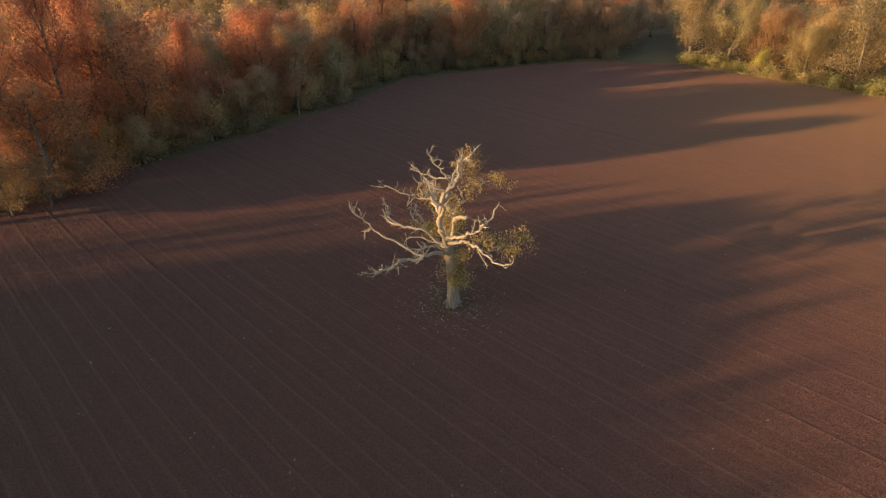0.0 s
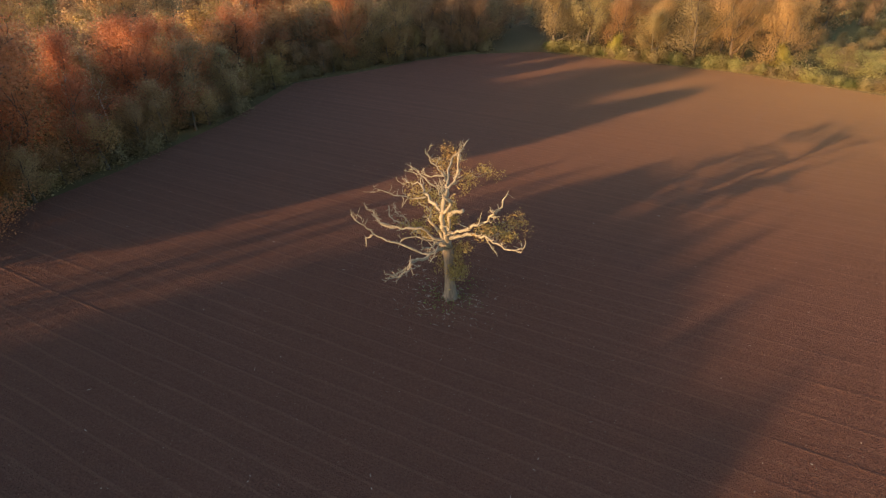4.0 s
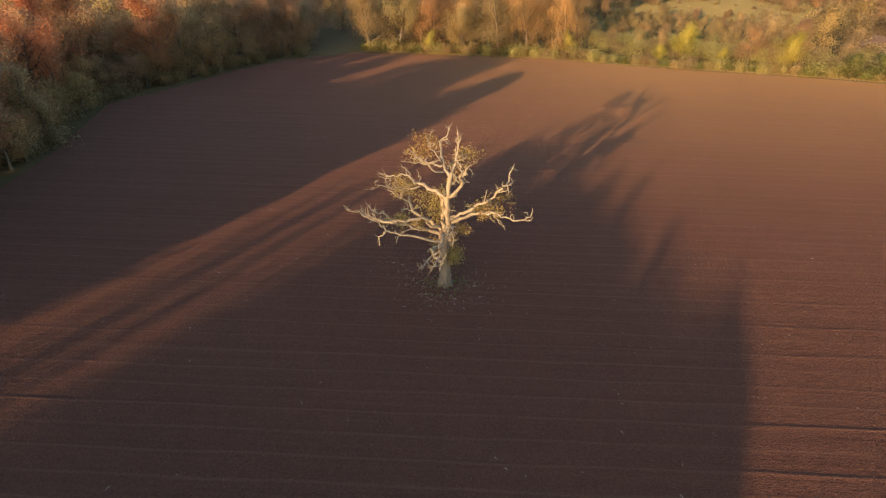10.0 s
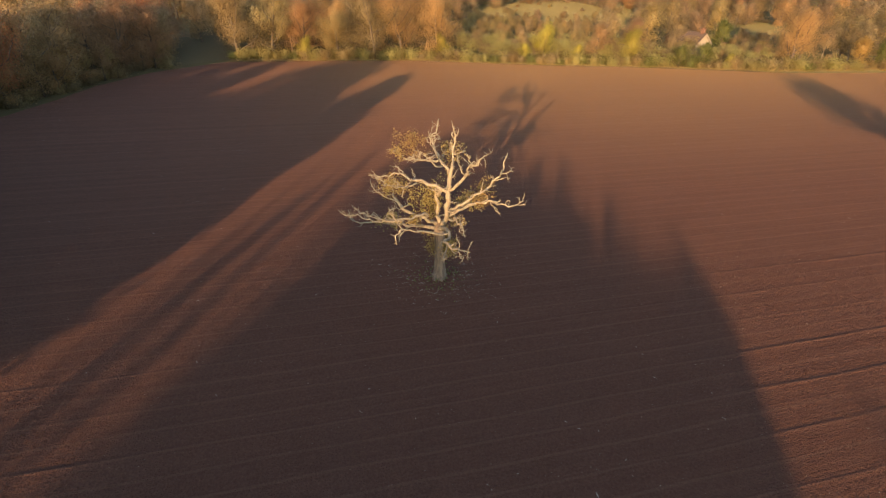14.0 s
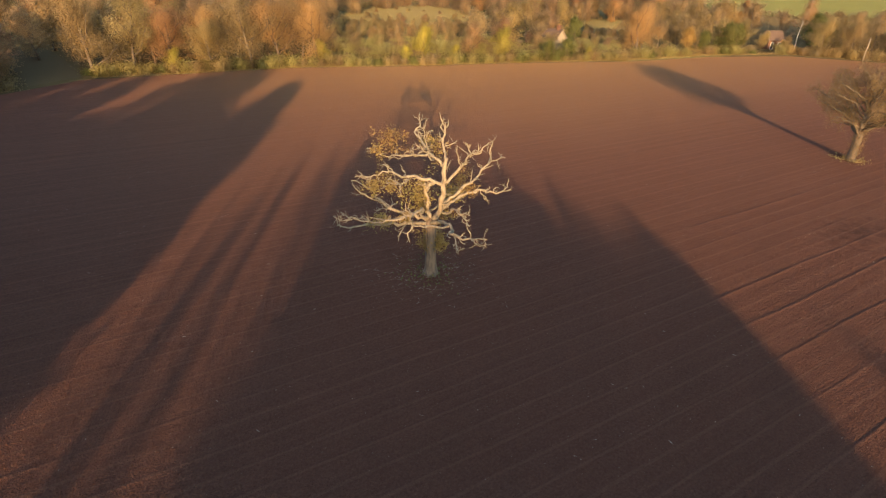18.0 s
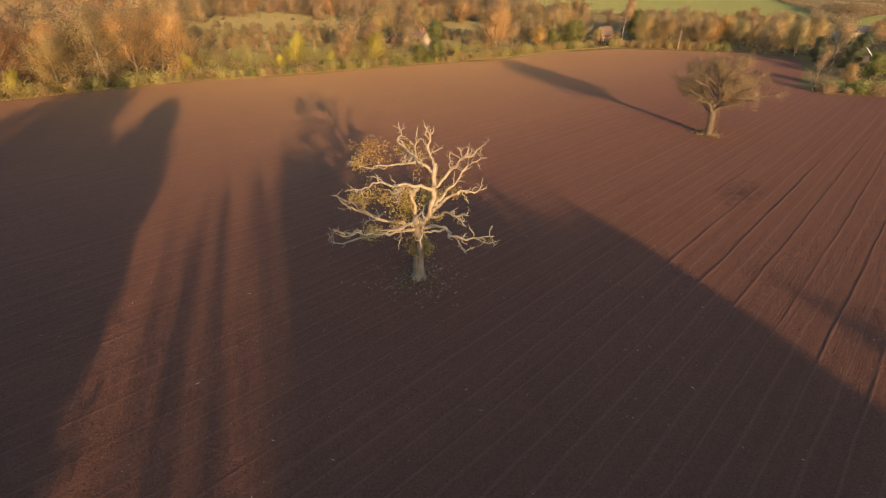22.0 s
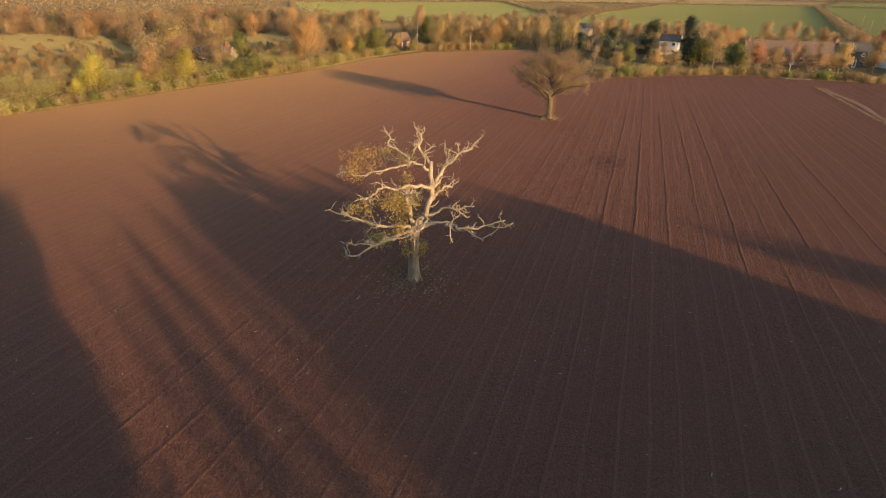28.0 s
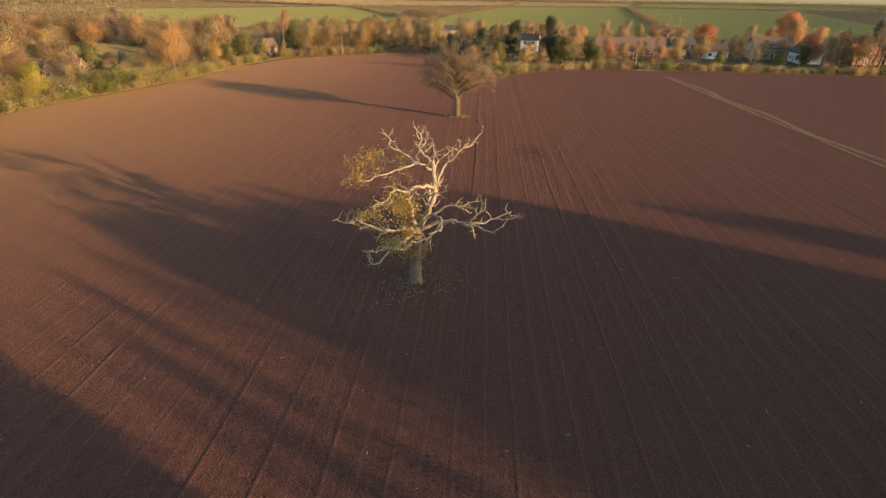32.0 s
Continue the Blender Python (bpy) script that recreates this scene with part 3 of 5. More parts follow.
def free(x, y, room):
    return all((x - a) ** 2 + (y - b) ** 2 > room * room for a, b in standing)


def grow_at(name, x, y, scale, group, kinds=None, rng=random, tall=1.0, turn=None):
    standing.append((x, y))
    kind = rng.choice((kinds or KINDS)[name])
    return planted(kind, x, y, scale, rng.uniform(0, 360) if turn is None else turn, group, tall=tall)


def wood(seed, poly, room, tries, mixture, group, low, high, kinds=None, keep_out=()):
    """Trees with uneven places and sizes within an outline, none nearer to the next than room."""
    rng = random.Random(seed)
    names = [n for n, share in mixture for _ in range(share)]
    xs, ys = zip(*poly)
    for _ in range(tries):
        x, y = rng.uniform(min(xs), max(xs)), rng.uniform(min(ys), max(ys))
        if inside(x, y, poly) and free(x, y, room) and not any(inside(x, y, p) for p in keep_out):
            grow_at(rng.choice(names), x, y, rng.uniform(low, high), group, kinds, rng)


def hedge(seed, line, step, group, kinds, low=0.8, high=1.2, side=1.2):
    rng = random.Random(seed)
    for x, y, a in along(line, step):
        q = rng.uniform(0.3, side)
        planted(rng.choice(kinds), x - math.sin(a) * q, y + math.cos(a) * q, rng.uniform(low, high), rng.uniform(0, 360), group)


# ---------------------------------------------------------------- trees that throw the long shadows
def by_sun(u, v):
    p = SUN_U * u + SUN_V * v
    return p.x, p.y


SLOPE = math.tan(radians(SUN_UP))
TOPS = dict(bare=12.8, tall=12.4, poplar=15.6, rust=12.0, brown=12.6, russet=12.3, olive=11.9, gold=10.9)      # where the leaves of each kind end


def shadow_trees(rows, behind=0):
    """Trees by their place across the light, along it, the place that the shade of the top reaches, and their breadth; more ranks stand behind."""
    for v, u0, tip, name, wide0 in rows:
        for k in range(behind + 1):
            q, u = v + 0.5 * math.sin(v * 3 + k * 2.4) * (k > 0), u0 - 11 * k - 3 * math.sin(v * 5 + k)
            high = (tip - 3.0 * k - u) * SLOPE / TOPS[name]
            wide = wide0 if name in ("poplar", "tall") else 0.82 * wide0
            grow_at(name, *by_sun(u, q), high * wide, "trees of the wood", FAR, tall=1 / wide, turn=v * 40 + 70 * k)


# tall trees at the corner of the wood and along its edge
shadow_trees([(23.4, -52, 63, "poplar", 1.3)])
shadow_trees([(23.6, -58, 58, "poplar", 1.2), (25.4, -48, 46, "tall", 0.5), (26.8, -46, 44, "tall", 0.5), (28.6, -45, 46, "tall", 0.42)])
for v, u, tip, wide in ((31.4, -33, 74, 0.54), (34.4, -30, 86, 0.54), (36.9, -27, 84, 0.50), (42.6, -19, 60, 0.7)):
    high = (tip - u) * SLOPE / 13.3
    grow_at("rust", *by_sun(u, v), high * wide, "trees of the wood", tall=1 / wide, turn=v * 50)
shadow_trees([(26.6, -40, 44, "brown", 0.5), (33.0, -36, 78, "brown", 0.5), (38.4, -26, 70, "brown", 0.6)])
# thin trees that let light through
shadow_trees([(18.2, -60, 22, "bare", 0.30), (16.4, -64, 15, "bare", 0.42), (14.4, -62, 23, "bare", 0.42), (12.6, -66, 16, "bare", 0.42),
              (10.8, -66, 28, "bare", 0.36), (15.4, -72, 14, "bare", 0.45), (12.0, -74, 17, "bare", 0.42), (9.9, -72, 19, "bare", 0.36), (17.4, -70, 10, "bare", 0.4),
              (16.0, -70, 13, "brown", 0.26), (13.8, -70, 18, "brown", 0.30), (11.2, -70, 21, "brown", 0.30), (17.8, -76, 6, "bare", 0.45), (14.2, -80, 8, "bare", 0.5), (10.6, -78, 20, "bare", 0.4)])
# the dense stand beside them
shadow_trees([(8.5, -66, 20, "rust", 0.18), (7.0, -63, 26, "rust", 0.34), (5.4, -66, 25, "rust", 0.42), (3.8, -62, 22, "rust", 0.5),
              (2.2, -64, 18, "olive", 0.5), (0.6, -63, 16, "rust", 0.55), (-1.0, -66, 18, "rust", 0.55), (-2.8, -68, 17, "rust", 0.55)], 3)
# spires at the edge of the stand, lower trees between them
shadow_trees([(-5.0, -78, 21, "brown", 0.42), (-5.2, -84, 18, "brown", 0.5), (-8.4, -80, 21, "brown", 0.42), (-8.2, -86, 18, "brown", 0.5), (-12.0, -86, 13, "brown", 0.45),
              (-12.2, -92, 11, "brown", 0.5), (-14.2, -92, 6, "brown", 0.42), (-16.6, -96, 2, "brown", 0.42), (-10.3, -84, 11, "brown", 0.42), (-6.8, -82, 14, "brown", 0.42)])
shadow_trees([(-4.6, -76, 13, "rust", 0.5), (-6.8, -78, 9, "rust", 0.5), (-9.2, -82, 7, "rust", 0.55), (-11.6, -86, 5, "rust", 0.5),
              (-14.0, -92, 1, "olive", 0.5), (-16.2, -96, -2, "rust", 0.45), (-18.6, -101, 5, "poplar", 0.68), (-18.3, -100, -2, "rust", 0.35)], 2)
shadow_trees([(-27.0, -108, -12, "rust", 0.5), (-29.2, -110, -18, "gold", 0.6), (-25.2, -112, -26, "brown", 0.5), (-36, -118, -48, "rust", 0.9)])
# the last of the row
shadow_trees([(-43, -126, -50, "brown", 1.0), (-51, -134, -62, "rust", 1.0), (-60, -142, -70, "gold", 1.0)])
for k in range(56):                          # the lower trees between them, down to the brambles
    v = 9.0 - 0.52 * k
    u0 = -64 - 1.32 * (9.0 - v) + 5 * math.sin(k * 2.1)
    grow_at(("rust", "olive", "gold")[k % 3], *by_sun(u0, v), 0.66 + 0.12 * math.sin(k * 1.7), "trees of the wood", DISTANT, turn=k * 77)
hedge(8, [by_sun(-56, 10), by_sun(-92, -20), by_sun(-104, -33), by_sun(-120, -48)], 4.0, "undergrowth of the wood", BUSHES, 0.9, 1.3, 4.0)

# ---------------------------------------------------------------- the woods
grow_at("rust", -38.6, 16.4, 0.86, "trees of the wood", turn=20, tall=0.92)
grow_at("rust", -37, 29.5, 1.18, "trees of the wood", turn=200)
for x, y, s in ((-34.5, 25, 0.45), (-30.5, 33.5, 0.5), (-38.2, 14.4, 0.4), (-36.6, 18.4, 0.42), (-40.5, 12.4, 0.4), (-37.6, 21.2, 0.42), (-39.5, 23, 0.6), (-25, 40, 0.6), (-27, 37, 0.5)):
    grow_at("russet", x, y, s, "trees of the wood", turn=x * 31)
grow_at("birch", -33.5, 39.0, 0.98, "trees of the wood", turn=10)
grow_at("birch", -31.2, 41.5, 0.86, "trees of the wood", turn=100)
grow_at("birch", -14, 66, 1.0, "trees of the wood", turn=70)
for name, x, y, s in (("russet", 30, 84, 0.85), ("brown", 34, 88, 0.85), ("russet", 37.5, 92, 0.8), ("rust", 33, 96, 0.9), ("brown", 41, 101, 0.9), ("russet", 46, 106, 0.9), ("brown", 52, 101, 0.8),
                      ("russet", 27, 87, 0.9), ("brown", 57, 95, 0.8)):
    grow_at(name, x, y, s, "trees of the wood", turn=x * 31)
NORTH = [(-41, 20), (-40, 22), (-38, 25), (-29.5, 35), (-19, 50), (-11, 68), (6, 75), (15, 79), (27, 82), (31, 86), (34, 118), (-40, 92), (-66, 62)]
wood(1, [(x, y) for x, y in NORTH[:9]] + [(26, 88), (12, 85), (3, 81), (-14, 76), (-25, 58), (-38, 42), (-46, 28)], 4.2, 3000,
     [("rust", 4), ("russet", 5), ("brown", 3), ("gold", 1)], "trees of the wood", 0.72, 1.05)
wood(2, [(-44, 28), (-36, 38), (-22, 56), (-12, 74), (6, 82), (30, 88), (32, 104), (-30, 82), (-60, 46)], 5.2, 2400, [("rust", 4), ("gold", 3), ("russet", 5), ("olive", 2), ("brown", 1)],
     "trees of the wood", 0.62, 0.92, FAR)
wood(2, NORTH, 6.0, 2000, [("rust", 4), ("gold", 3), ("russet", 5), ("brown", 2), ("olive", 1)], "trees of the wood", 0.62, 0.85, DISTANT)
_r = random.Random(61)
for x, y, a in along([(-40, 14.5), (-36.9, 22.5), (-28.5, 32.5), (-17.8, 48), (-8.6, 66), (7, 72.5), (15, 77), (26, 80), (33, 82)], 2.3):
    q = _r.uniform(0.6, 3.2)
    grow_at(_r.choice(["russet", "russet", "rust", "rust", "gold"]), x - math.sin(a) * q, y + math.cos(a) * q, _r.uniform(0.34, 0.52), "trees of the wood", DISTANT, _r)
wood(9, [(-50, 41), (-75, 55), (-140, 104), (-85, 140), (34, 122), (30, 108), (-34, 82), (-58, 52)], 8.0, 3000,
     [("rust", 4), ("gold", 4), ("russet", 4), ("olive", 2)], "trees of the wood", 0.7, 0.95, DISTANT)
hedge(3, [(-42, 13.5), (-36.9, 22.5), (-28.5, 32.5), (-17.8, 48), (-8.6, 66), (7, 72.5), (15, 77), (26, 80), (31, 81)], 2.0, "undergrowth of the wood", [BUSHES[3], BUSHES[3], BUSHES[3], BUSHES[0]],
      0.5, 1.1, 4.0)

# trees along the hedge
for name, x, y, s in (("olive", 45.5, 80, 1.10), ("olive", 51, 76, 1.0), ("orange", 56, 72.5, 0.84), ("yellow", 53.5, 69.5, 0.66), ("olive", 60, 66, 0.72), ("orange", 62.5, 68.5, 0.84),
                      ("olive", 65.5, 60.5, 1.02), ("orange", 72, 58, 0.95), ("orange", 79, 53, 0.98), ("yellow", 76, 50, 0.72), ("yellow", 92, 33, 1.1), ("yellow", 86.5, 35, 0.55), ("yellow", 94, 26, 0.55),
                      ("yellow", 103, 17.5, 1.05), ("russet", 101, 24, 0.62), ("russet", 108, 18, 0.7), ("brown", 112, 10, 0.55),
                      ("green", 108, 2, 0.8), ("green", 104, 6, 0.7), ("yellow", 112, -3, 0.45), ("green", 137, 3, 1.15), ("gold", 137, -27, 0.6), ("green", 141, -32, 0.9),
                      ("olive", 160.5, -50.5, 0.42), ("green", 161, -56, 0.42), ("brown", 175, -58, 0.8), ("green", 149, -39, 1.2), ("green", 155, -42, 1.1), ("olive", 160, -45, 0.6), ("birch", 172, -62, 1.1), ("green", 178, -68, 1.5), ("olive", 157, -65, 0.8), ("olive", 155.5, -72, 0.78), ("olive", 154, -84, 0.72), ("gold", 158, -88, 0.75), ("gold", 170, -96, 0.85)):
    grow_at(name, x, y, s, "trees along the hedge", turn=x * 7)
grow_at("orange", 128, -14, 1.15, "trees along the hedge", turn=40, tall=0.82)
MEADOW = [(83, 52), (95, 30), (122, 30), (150, 36), (164, 44), (178, 60), (170, 80), (136, 76), (100, 62)]
wood(14, [(86, 52), (98, 30), (122, 27), (146, 36), (142, 74), (100, 66)], 3.6, 900, [("olive", 4), ("gold", 3), ("brown", 1)], "scrub trees by the meadow", 0.26, 0.42, DISTANT)
wood(15, [(116, 1), (126, -11), (160, -17), (165, 2)], 3.8, 300, [("olive", 3), ("gold", 1), ("brown", 3)], "scrub trees by the meadow", 0.24, 0.36, DISTANT)
wood(16, [(x + 14, y + 2) for x, y in MEADOW], 5.5, 420, [("olive", 4), ("gold", 2), ("brown", 3)], "scrub trees by the meadow", 0.16, 0.36, DISTANT)
wood(17, [(100, 40), (122, 32), (150, 40), (172, 58), (160, 76), (120, 68)], 10.0, 160, [("brown", 1)], "trees by the meadow", 0.6, 0.95, FAR)
LOW_PASTURE = [(114, 2), (126, -13), (170, -19), (196, -22), (200, 2), (176, 4)]
SMALLHOLDING = [(116, 4), (128, 18), (136, 10), (124, -6)]
BRICK_YARD = [(148, -42), (180, -42), (180, -66), (150, -60)]
wood(4, [(48, 86), (60, 75), (75, 61), (91, 37), (104, 21), (123, -5), (143, -25), (154, -40), (162, -36), (128, 0), (104, 34), (84, 60), (62, 84)],
     4.6, 1600, [("olive", 6), ("gold", 2), ("brown", 5)], "trees along the hedge", 0.55, 0.8, FAR, [MEADOW, LOW_PASTURE, SMALLHOLDING, BRICK_YARD])
wood(5, [(52, 86), (84, 60), (104, 34), (128, 0), (158, -42), (215, -60), (260, 0), (240, 100), (150, 170), (70, 170)],
     7.6, 2600, [("olive", 4), ("gold", 1), ("brown", 7), ("rust", 2)], "trees of the far wood", 0.6, 0.95, DISTANT, [MEADOW, LOW_PASTURE, SMALLHOLDING, BRICK_YARD])
hedge(6, [(43, 78.5), (53, 68), (68, 54), (84, 30.5), (97, 15), (117, -12.5), (137, -31), (150, -49)], 2.0, "hedge bushes", [BUSHES[0], BUSHES[1], BUSHES[1], BUSHES[3], BUSHES[0], BUSHES[1], BUSHES[2]], 0.6, 1.15, 3.0)
hedge(7, [(153, -54), (152.5, -70), (151, -91)], 3.0, "hedge bushes", BUSHES, 0.9, 1.5, 3.0)


# low scrub on the hedge bank and before the meadow
def scrub(name, label, seed, count, material):
    rng = np.random.default_rng(seed)
    k = rng.random(count)
    at = np.stack([80 + 38 * k + rng.random(count) * 18, 47 - 57 * k + rng.random(count) * 10, np.zeros(count)], 1)
    high = rng.uniform(1.6, 4.2, count)
    per = 560
    p = np.repeat(at, per, axis=0) + rng.normal(size=(count * per, 3)) * np.array([0.9, 0.9, 0])
    p[:, 2] = np.repeat(high, per) * np.sqrt(rng.random(count * per)) + 0.1
    tagged(new(name, leaves(name, p, 0.125, material, rng, 0.5)), label, "scrub", kind="stuff")


scrub("scrub", "yellowing scrub on the bank by the hedge", 51, 95, SAGE)
scrub("scrub", "brown thorn and bramble scrub by the hedge", 52, 60, THORN)


# ---------------------------------------------------------------- the dead oak in the field
LEAF = foliage("last_yellow_oak_leaves", [(0.0, (0.19, 0.12, 0.04)), (0.5, (0.31, 0.225, 0.07)), (1.0, (0.41, 0.31, 0.11))], 0.4)
SHOOTS = foliage("brown_trunk_shoots", [(0.0, (0.18, 0.105, 0.038)), (0.6, (0.30, 0.195, 0.062)), (1.0, (0.37, 0.27, 0.085))], 0.3)


def crooked(points, r0, r1, rng, rough=0.05, step=0.24):
    """A limb through the points, curved and kinked like old oak."""
    p = np.array(points, float)
    q = np.vstack([2 * p[0] - p[1], p, 2 * p[-1] - p[-2]])
    whole = np.linalg.norm(np.diff(p, axis=0), axis=1)
    rows, done, drift = [], 0.0, np.zeros(3)
    for k in range(len(p) - 1):
        n = max(2, int(whole[k] / step))
        for j in range(n + (k == len(p) - 2)):
            t = j / n
            a, b, c, d = q[k:k + 4]
            x = 0.5 * (2 * b + (c - a) * t + (2 * a - 5 * b + 4 * c - d) * t * t + (3 * b - a - 3 * c + d) * t ** 3)
            f = (done + whole[k] * t) / whole.sum()
            r = r1 + (r0 - r1) * (1 - f) ** 0.9
            drift = 0.6 * drift + rng.normal(size=3) * rough
            shift = drift * (0 < f)
            rows.append((*(x + shift), r * rng.uniform(0.85, 1.18)))
        done += whole[k]
    return rows


def dead_oak():
    rng = np.random.default_rng(77)
    root = thing("dead_oak", "old half-dead oak with pale bare limbs and last yellow leaves", "tree")
    v, f = [], []
    trunk = [(0, 0, -0.25, 0.64), (0, 0, 0.1, 0.55), (0.0, 0.0, 0.5, 0.46), (-0.03, 0.02, 1.3, 0.39), (-0.07, 0.03, 2.3, 0.37), (-0.12, 0.03, 3.2, 0.38),
             (-0.18, 0.05, 3.9, 0.41), (-0.2, 0.05, 4.3, 0.37), (-0.2, 0.03, 4.65, 0.24)]
    tube(v, f, trunk, 14)
    v = [(x + 0.05 * math.sin(9 * math.atan2(y, x) + 2 * z) * (1.4 - min(z, 1)) * x, y + 0.05 * math.sin(7 * math.atan2(y, x)) * y, z) for x, y, z in v]
    for k in range(7):
        a = k * 0.9 + 0.3
        tube(v, f, [(0.30 * math.cos(a), 0.30 * math.sin(a), 0.45, 0.13), (0.48 * math.cos(a), 0.48 * math.sin(a), 0.18, 0.13),
                    (0.72 * math.cos(a + 0.2), 0.72 * math.sin(a + 0.2), -0.02, 0.06)], 6)
    child("trunk", mesh_of("trunk", v, f, bark("grey_trunk_bark", (0.085, 0.062, 0.045), (0.235, 0.178, 0.125)), True), root, "thick grey trunk with a flared foot")

    def limb(name, points, r0, r1, twigs=5, reach=0.8, rough=0.065):
        rows = crooked(points, 0.72 * r0, 0.75 * r1, rng, rough)
        m = np.array(rows)
        whole = child(name, limbs(name, [(rows, 7)], PALE_BARK), root)
        for k in range(twigs + 3):
            i = int(len(m) * rng.uniform(0.35, 0.97))
            i = min(max(i, 1), len(m) - 2)
            way = m[i + 1, :3] - m[i - 1, :3]
            way = way / np.linalg.norm(way) * 0.6 + rng.normal(size=3) * 0.7 + np.array([0, 0, 0.25])
            twig = bent(rng, m[i, :3], way, reach * rng.uniform(0.5, 1.5), min(0.05, m[i, 3] * 0.65), 0.012, 6, 0.42, 0.10)
            paths, t = [(twig, 5)], np.array(twig)
            for j in (2, 4)[:int(rng.integers(0, 3))]:
                paths.append((bent(rng, t[j, :3], t[j + 1, :3] - t[j, :3] + rng.normal(size=3) * 0.15, reach * 0.5, 0.022, 0.009, 4, 0.45), 4))
            child("twig", limbs("twig", paths, PALE_BARK), whole)

    limb("leader", [(-0.2, 0.0, 4.2), (-0.38, -0.60, 5.4), (-0.75, -0.98, 6.4), (-0.89, -1.09, 7.0), (-0.82, -1.02, 8.0), (-0.79, -1.0, 8.75), (-0.63, -1.05, 9.14)],
         0.29, 0.17, 3)
    limb("limb", [(-0.70, -1.03, 9.0), (-0.1, -0.75, 9.8), (0.28, -0.53, 10.3), (0.2, -0.6, 10.9), (0.35, -0.45, 11.3), (0.27, -0.27, 11.8)], 0.14, 0.03, 3, 0.7)
    limb("branch", [(-0.1, -0.75, 9.75), (0.1, -1.2, 9.95), (0.29, -1.6, 10.25)], 0.07, 0.025, 1, 0.5)
    limb("branch", [(0.22, -0.58, 10.6), (0.0, -0.3, 11.0), (0.1, -0.5, 11.5)], 0.06, 0.025, 1, 0.4)
    limb("limb", [(-0.78, -1.0, 8.7), (-0.4, 0.05, 9.25), (0.0, 0.83, 9.83), (0.46, 1.47, 10.25), (0.85, 1.35, 10.6), (1.2, 1.6, 10.9), (1.68, 1.52, 11.4)], 0.16, 0.03, 5, 0.8)
    limb("branch", [(-0.3, 0.3, 9.4), (-1.0, 0.25, 10.2), (-1.35, 0.35, 10.9), (-1.82, 0.2, 11.75)], 0.09, 0.025, 4, 0.7)
    limb("branch", [(-0.2, 0.5, 9.5), (-1.2, 0.8, 9.4), (-2.0, 1.0, 9.6), (-2.7, 1.2, 9.9)], 0.08, 0.02, 4, 0.6)
    limb("limb", [(-0.35, 0.2, 9.3), (0.1, 1.5, 8.95), (0.3, 2.5, 8.6), (0.5, 3.48, 8.45), (0.44, 4.71, 8.64)], 0.11, 0.03, 7, 0.9)
    limb("limb", [(-0.86, -1.05, 7.3), (-1.15, -0.2, 7.75), (-1.35, 0.69, 7.78), (-1.4, 1.7, 7.72), (-1.49, 2.57, 7.92), (-2.1, 3.6, 7.75), (-2.2, 4.6, 7.7)], 0.17, 0.035, 8, 0.9)
    limb("branch", [(-1.4, 1.2, 7.75), (-2.4, 1.4, 7.7), (-3.6, 1.3, 8.1), (-4.6, 1.4, 8.55)], 0.10, 0.025, 6, 0.9)
    limb("limb", [(-0.2, 0.2, 4.3), (-0.4, 1.2, 4.75), (-0.74, 2.9, 5.17), (-0.2, 4.1, 5.5), (0.5, 5.06, 5.85), (0.25, 6.05, 6.35)], 0.20, 0.035, 8, 0.9)
    limb("branch", [(-0.74, 2.8, 5.15), (-0.9, 3.5, 5.0), (-1.06, 4.02, 4.84)], 0.07, 0.025, 2, 0.5)
    limb("branch", [(-0.5, 3.5, 5.3), (-1.2, 4.2, 6.0), (-1.5, 4.8, 6.5), (-1.2, 5.3, 6.9)], 0.08, 0.025, 4, 0.7)
    limb("limb", [(-0.3, 0.2, 4.2), (-1.0, 1.3, 4.35), (-1.8, 2.6, 4.3), (-2.28, 3.56, 4.31), (-2.8, 4.6, 4.3), (-3.22, 5.35, 4.42), (-3.25, 5.75, 5.1)], 0.19, 0.04, 8, 0.7)
    limb("branch", [(-2.1, 3.2, 4.35), (-2.5, 4.2, 4.85), (-2.9, 5.1, 5.0), (-3.0, 5.6, 5.3)], 0.08, 0.025, 5, 0.6)
    limb("branch", [(-0.9, 0.9, 4.4), (-2.4, 1.0, 4.85), (-3.2, 1.15, 4.6), (-3.45, 1.13, 4.04)], 0.09, 0.03, 2, 0.5)
    limb("limb", [(-0.55, -0.85, 5.9), (0.3, -1.5, 6.5), (0.95, -2.3, 7.1), (1.45, -2.8, 7.6), (1.85, -3.3, 8.3), (2.1, -3.3, 9.0), (2.48, -3.42, 9.74)], 0.18, 0.035, 6, 0.8)
    limb("branch", [(1.85, -3.3, 8.3), (1.5, -3.9, 8.8), (1.25, -4.5, 9.15)], 0.07, 0.025, 3, 0.5)
    limb("limb", [(-0.4, -0.65, 5.5), (0.6, -1.83, 6.2), (1.5, -3.09, 6.56), (2.4, -3.95, 6.1), (3.2, -4.5, 6.25), (3.4, -4.55, 6.95)], 0.18, 0.03, 6, 0.7)
    limb("branch", [(1.4, -3.0, 6.5), (1.75, -3.4, 5.9), (1.95, -3.65, 5.3)], 0.05, 0.02, 1, 0.4)
    limb("limb", [(-0.86, -1.05, 7.6), (-0.85, -1.7, 8.3), (-0.85, -2.22, 9.05), (-1.33, -2.83, 9.77), (-1.7, -3.45, 10.2), (-1.95, -3.9, 11.03)], 0.17, 0.03, 7, 0.8)
    limb("branch", [(-1.3, -2.8, 9.7), (-1.4, -2.75, 10.2), (-1.44, -2.54, 10.75)], 0.06, 0.025, 2, 0.5)
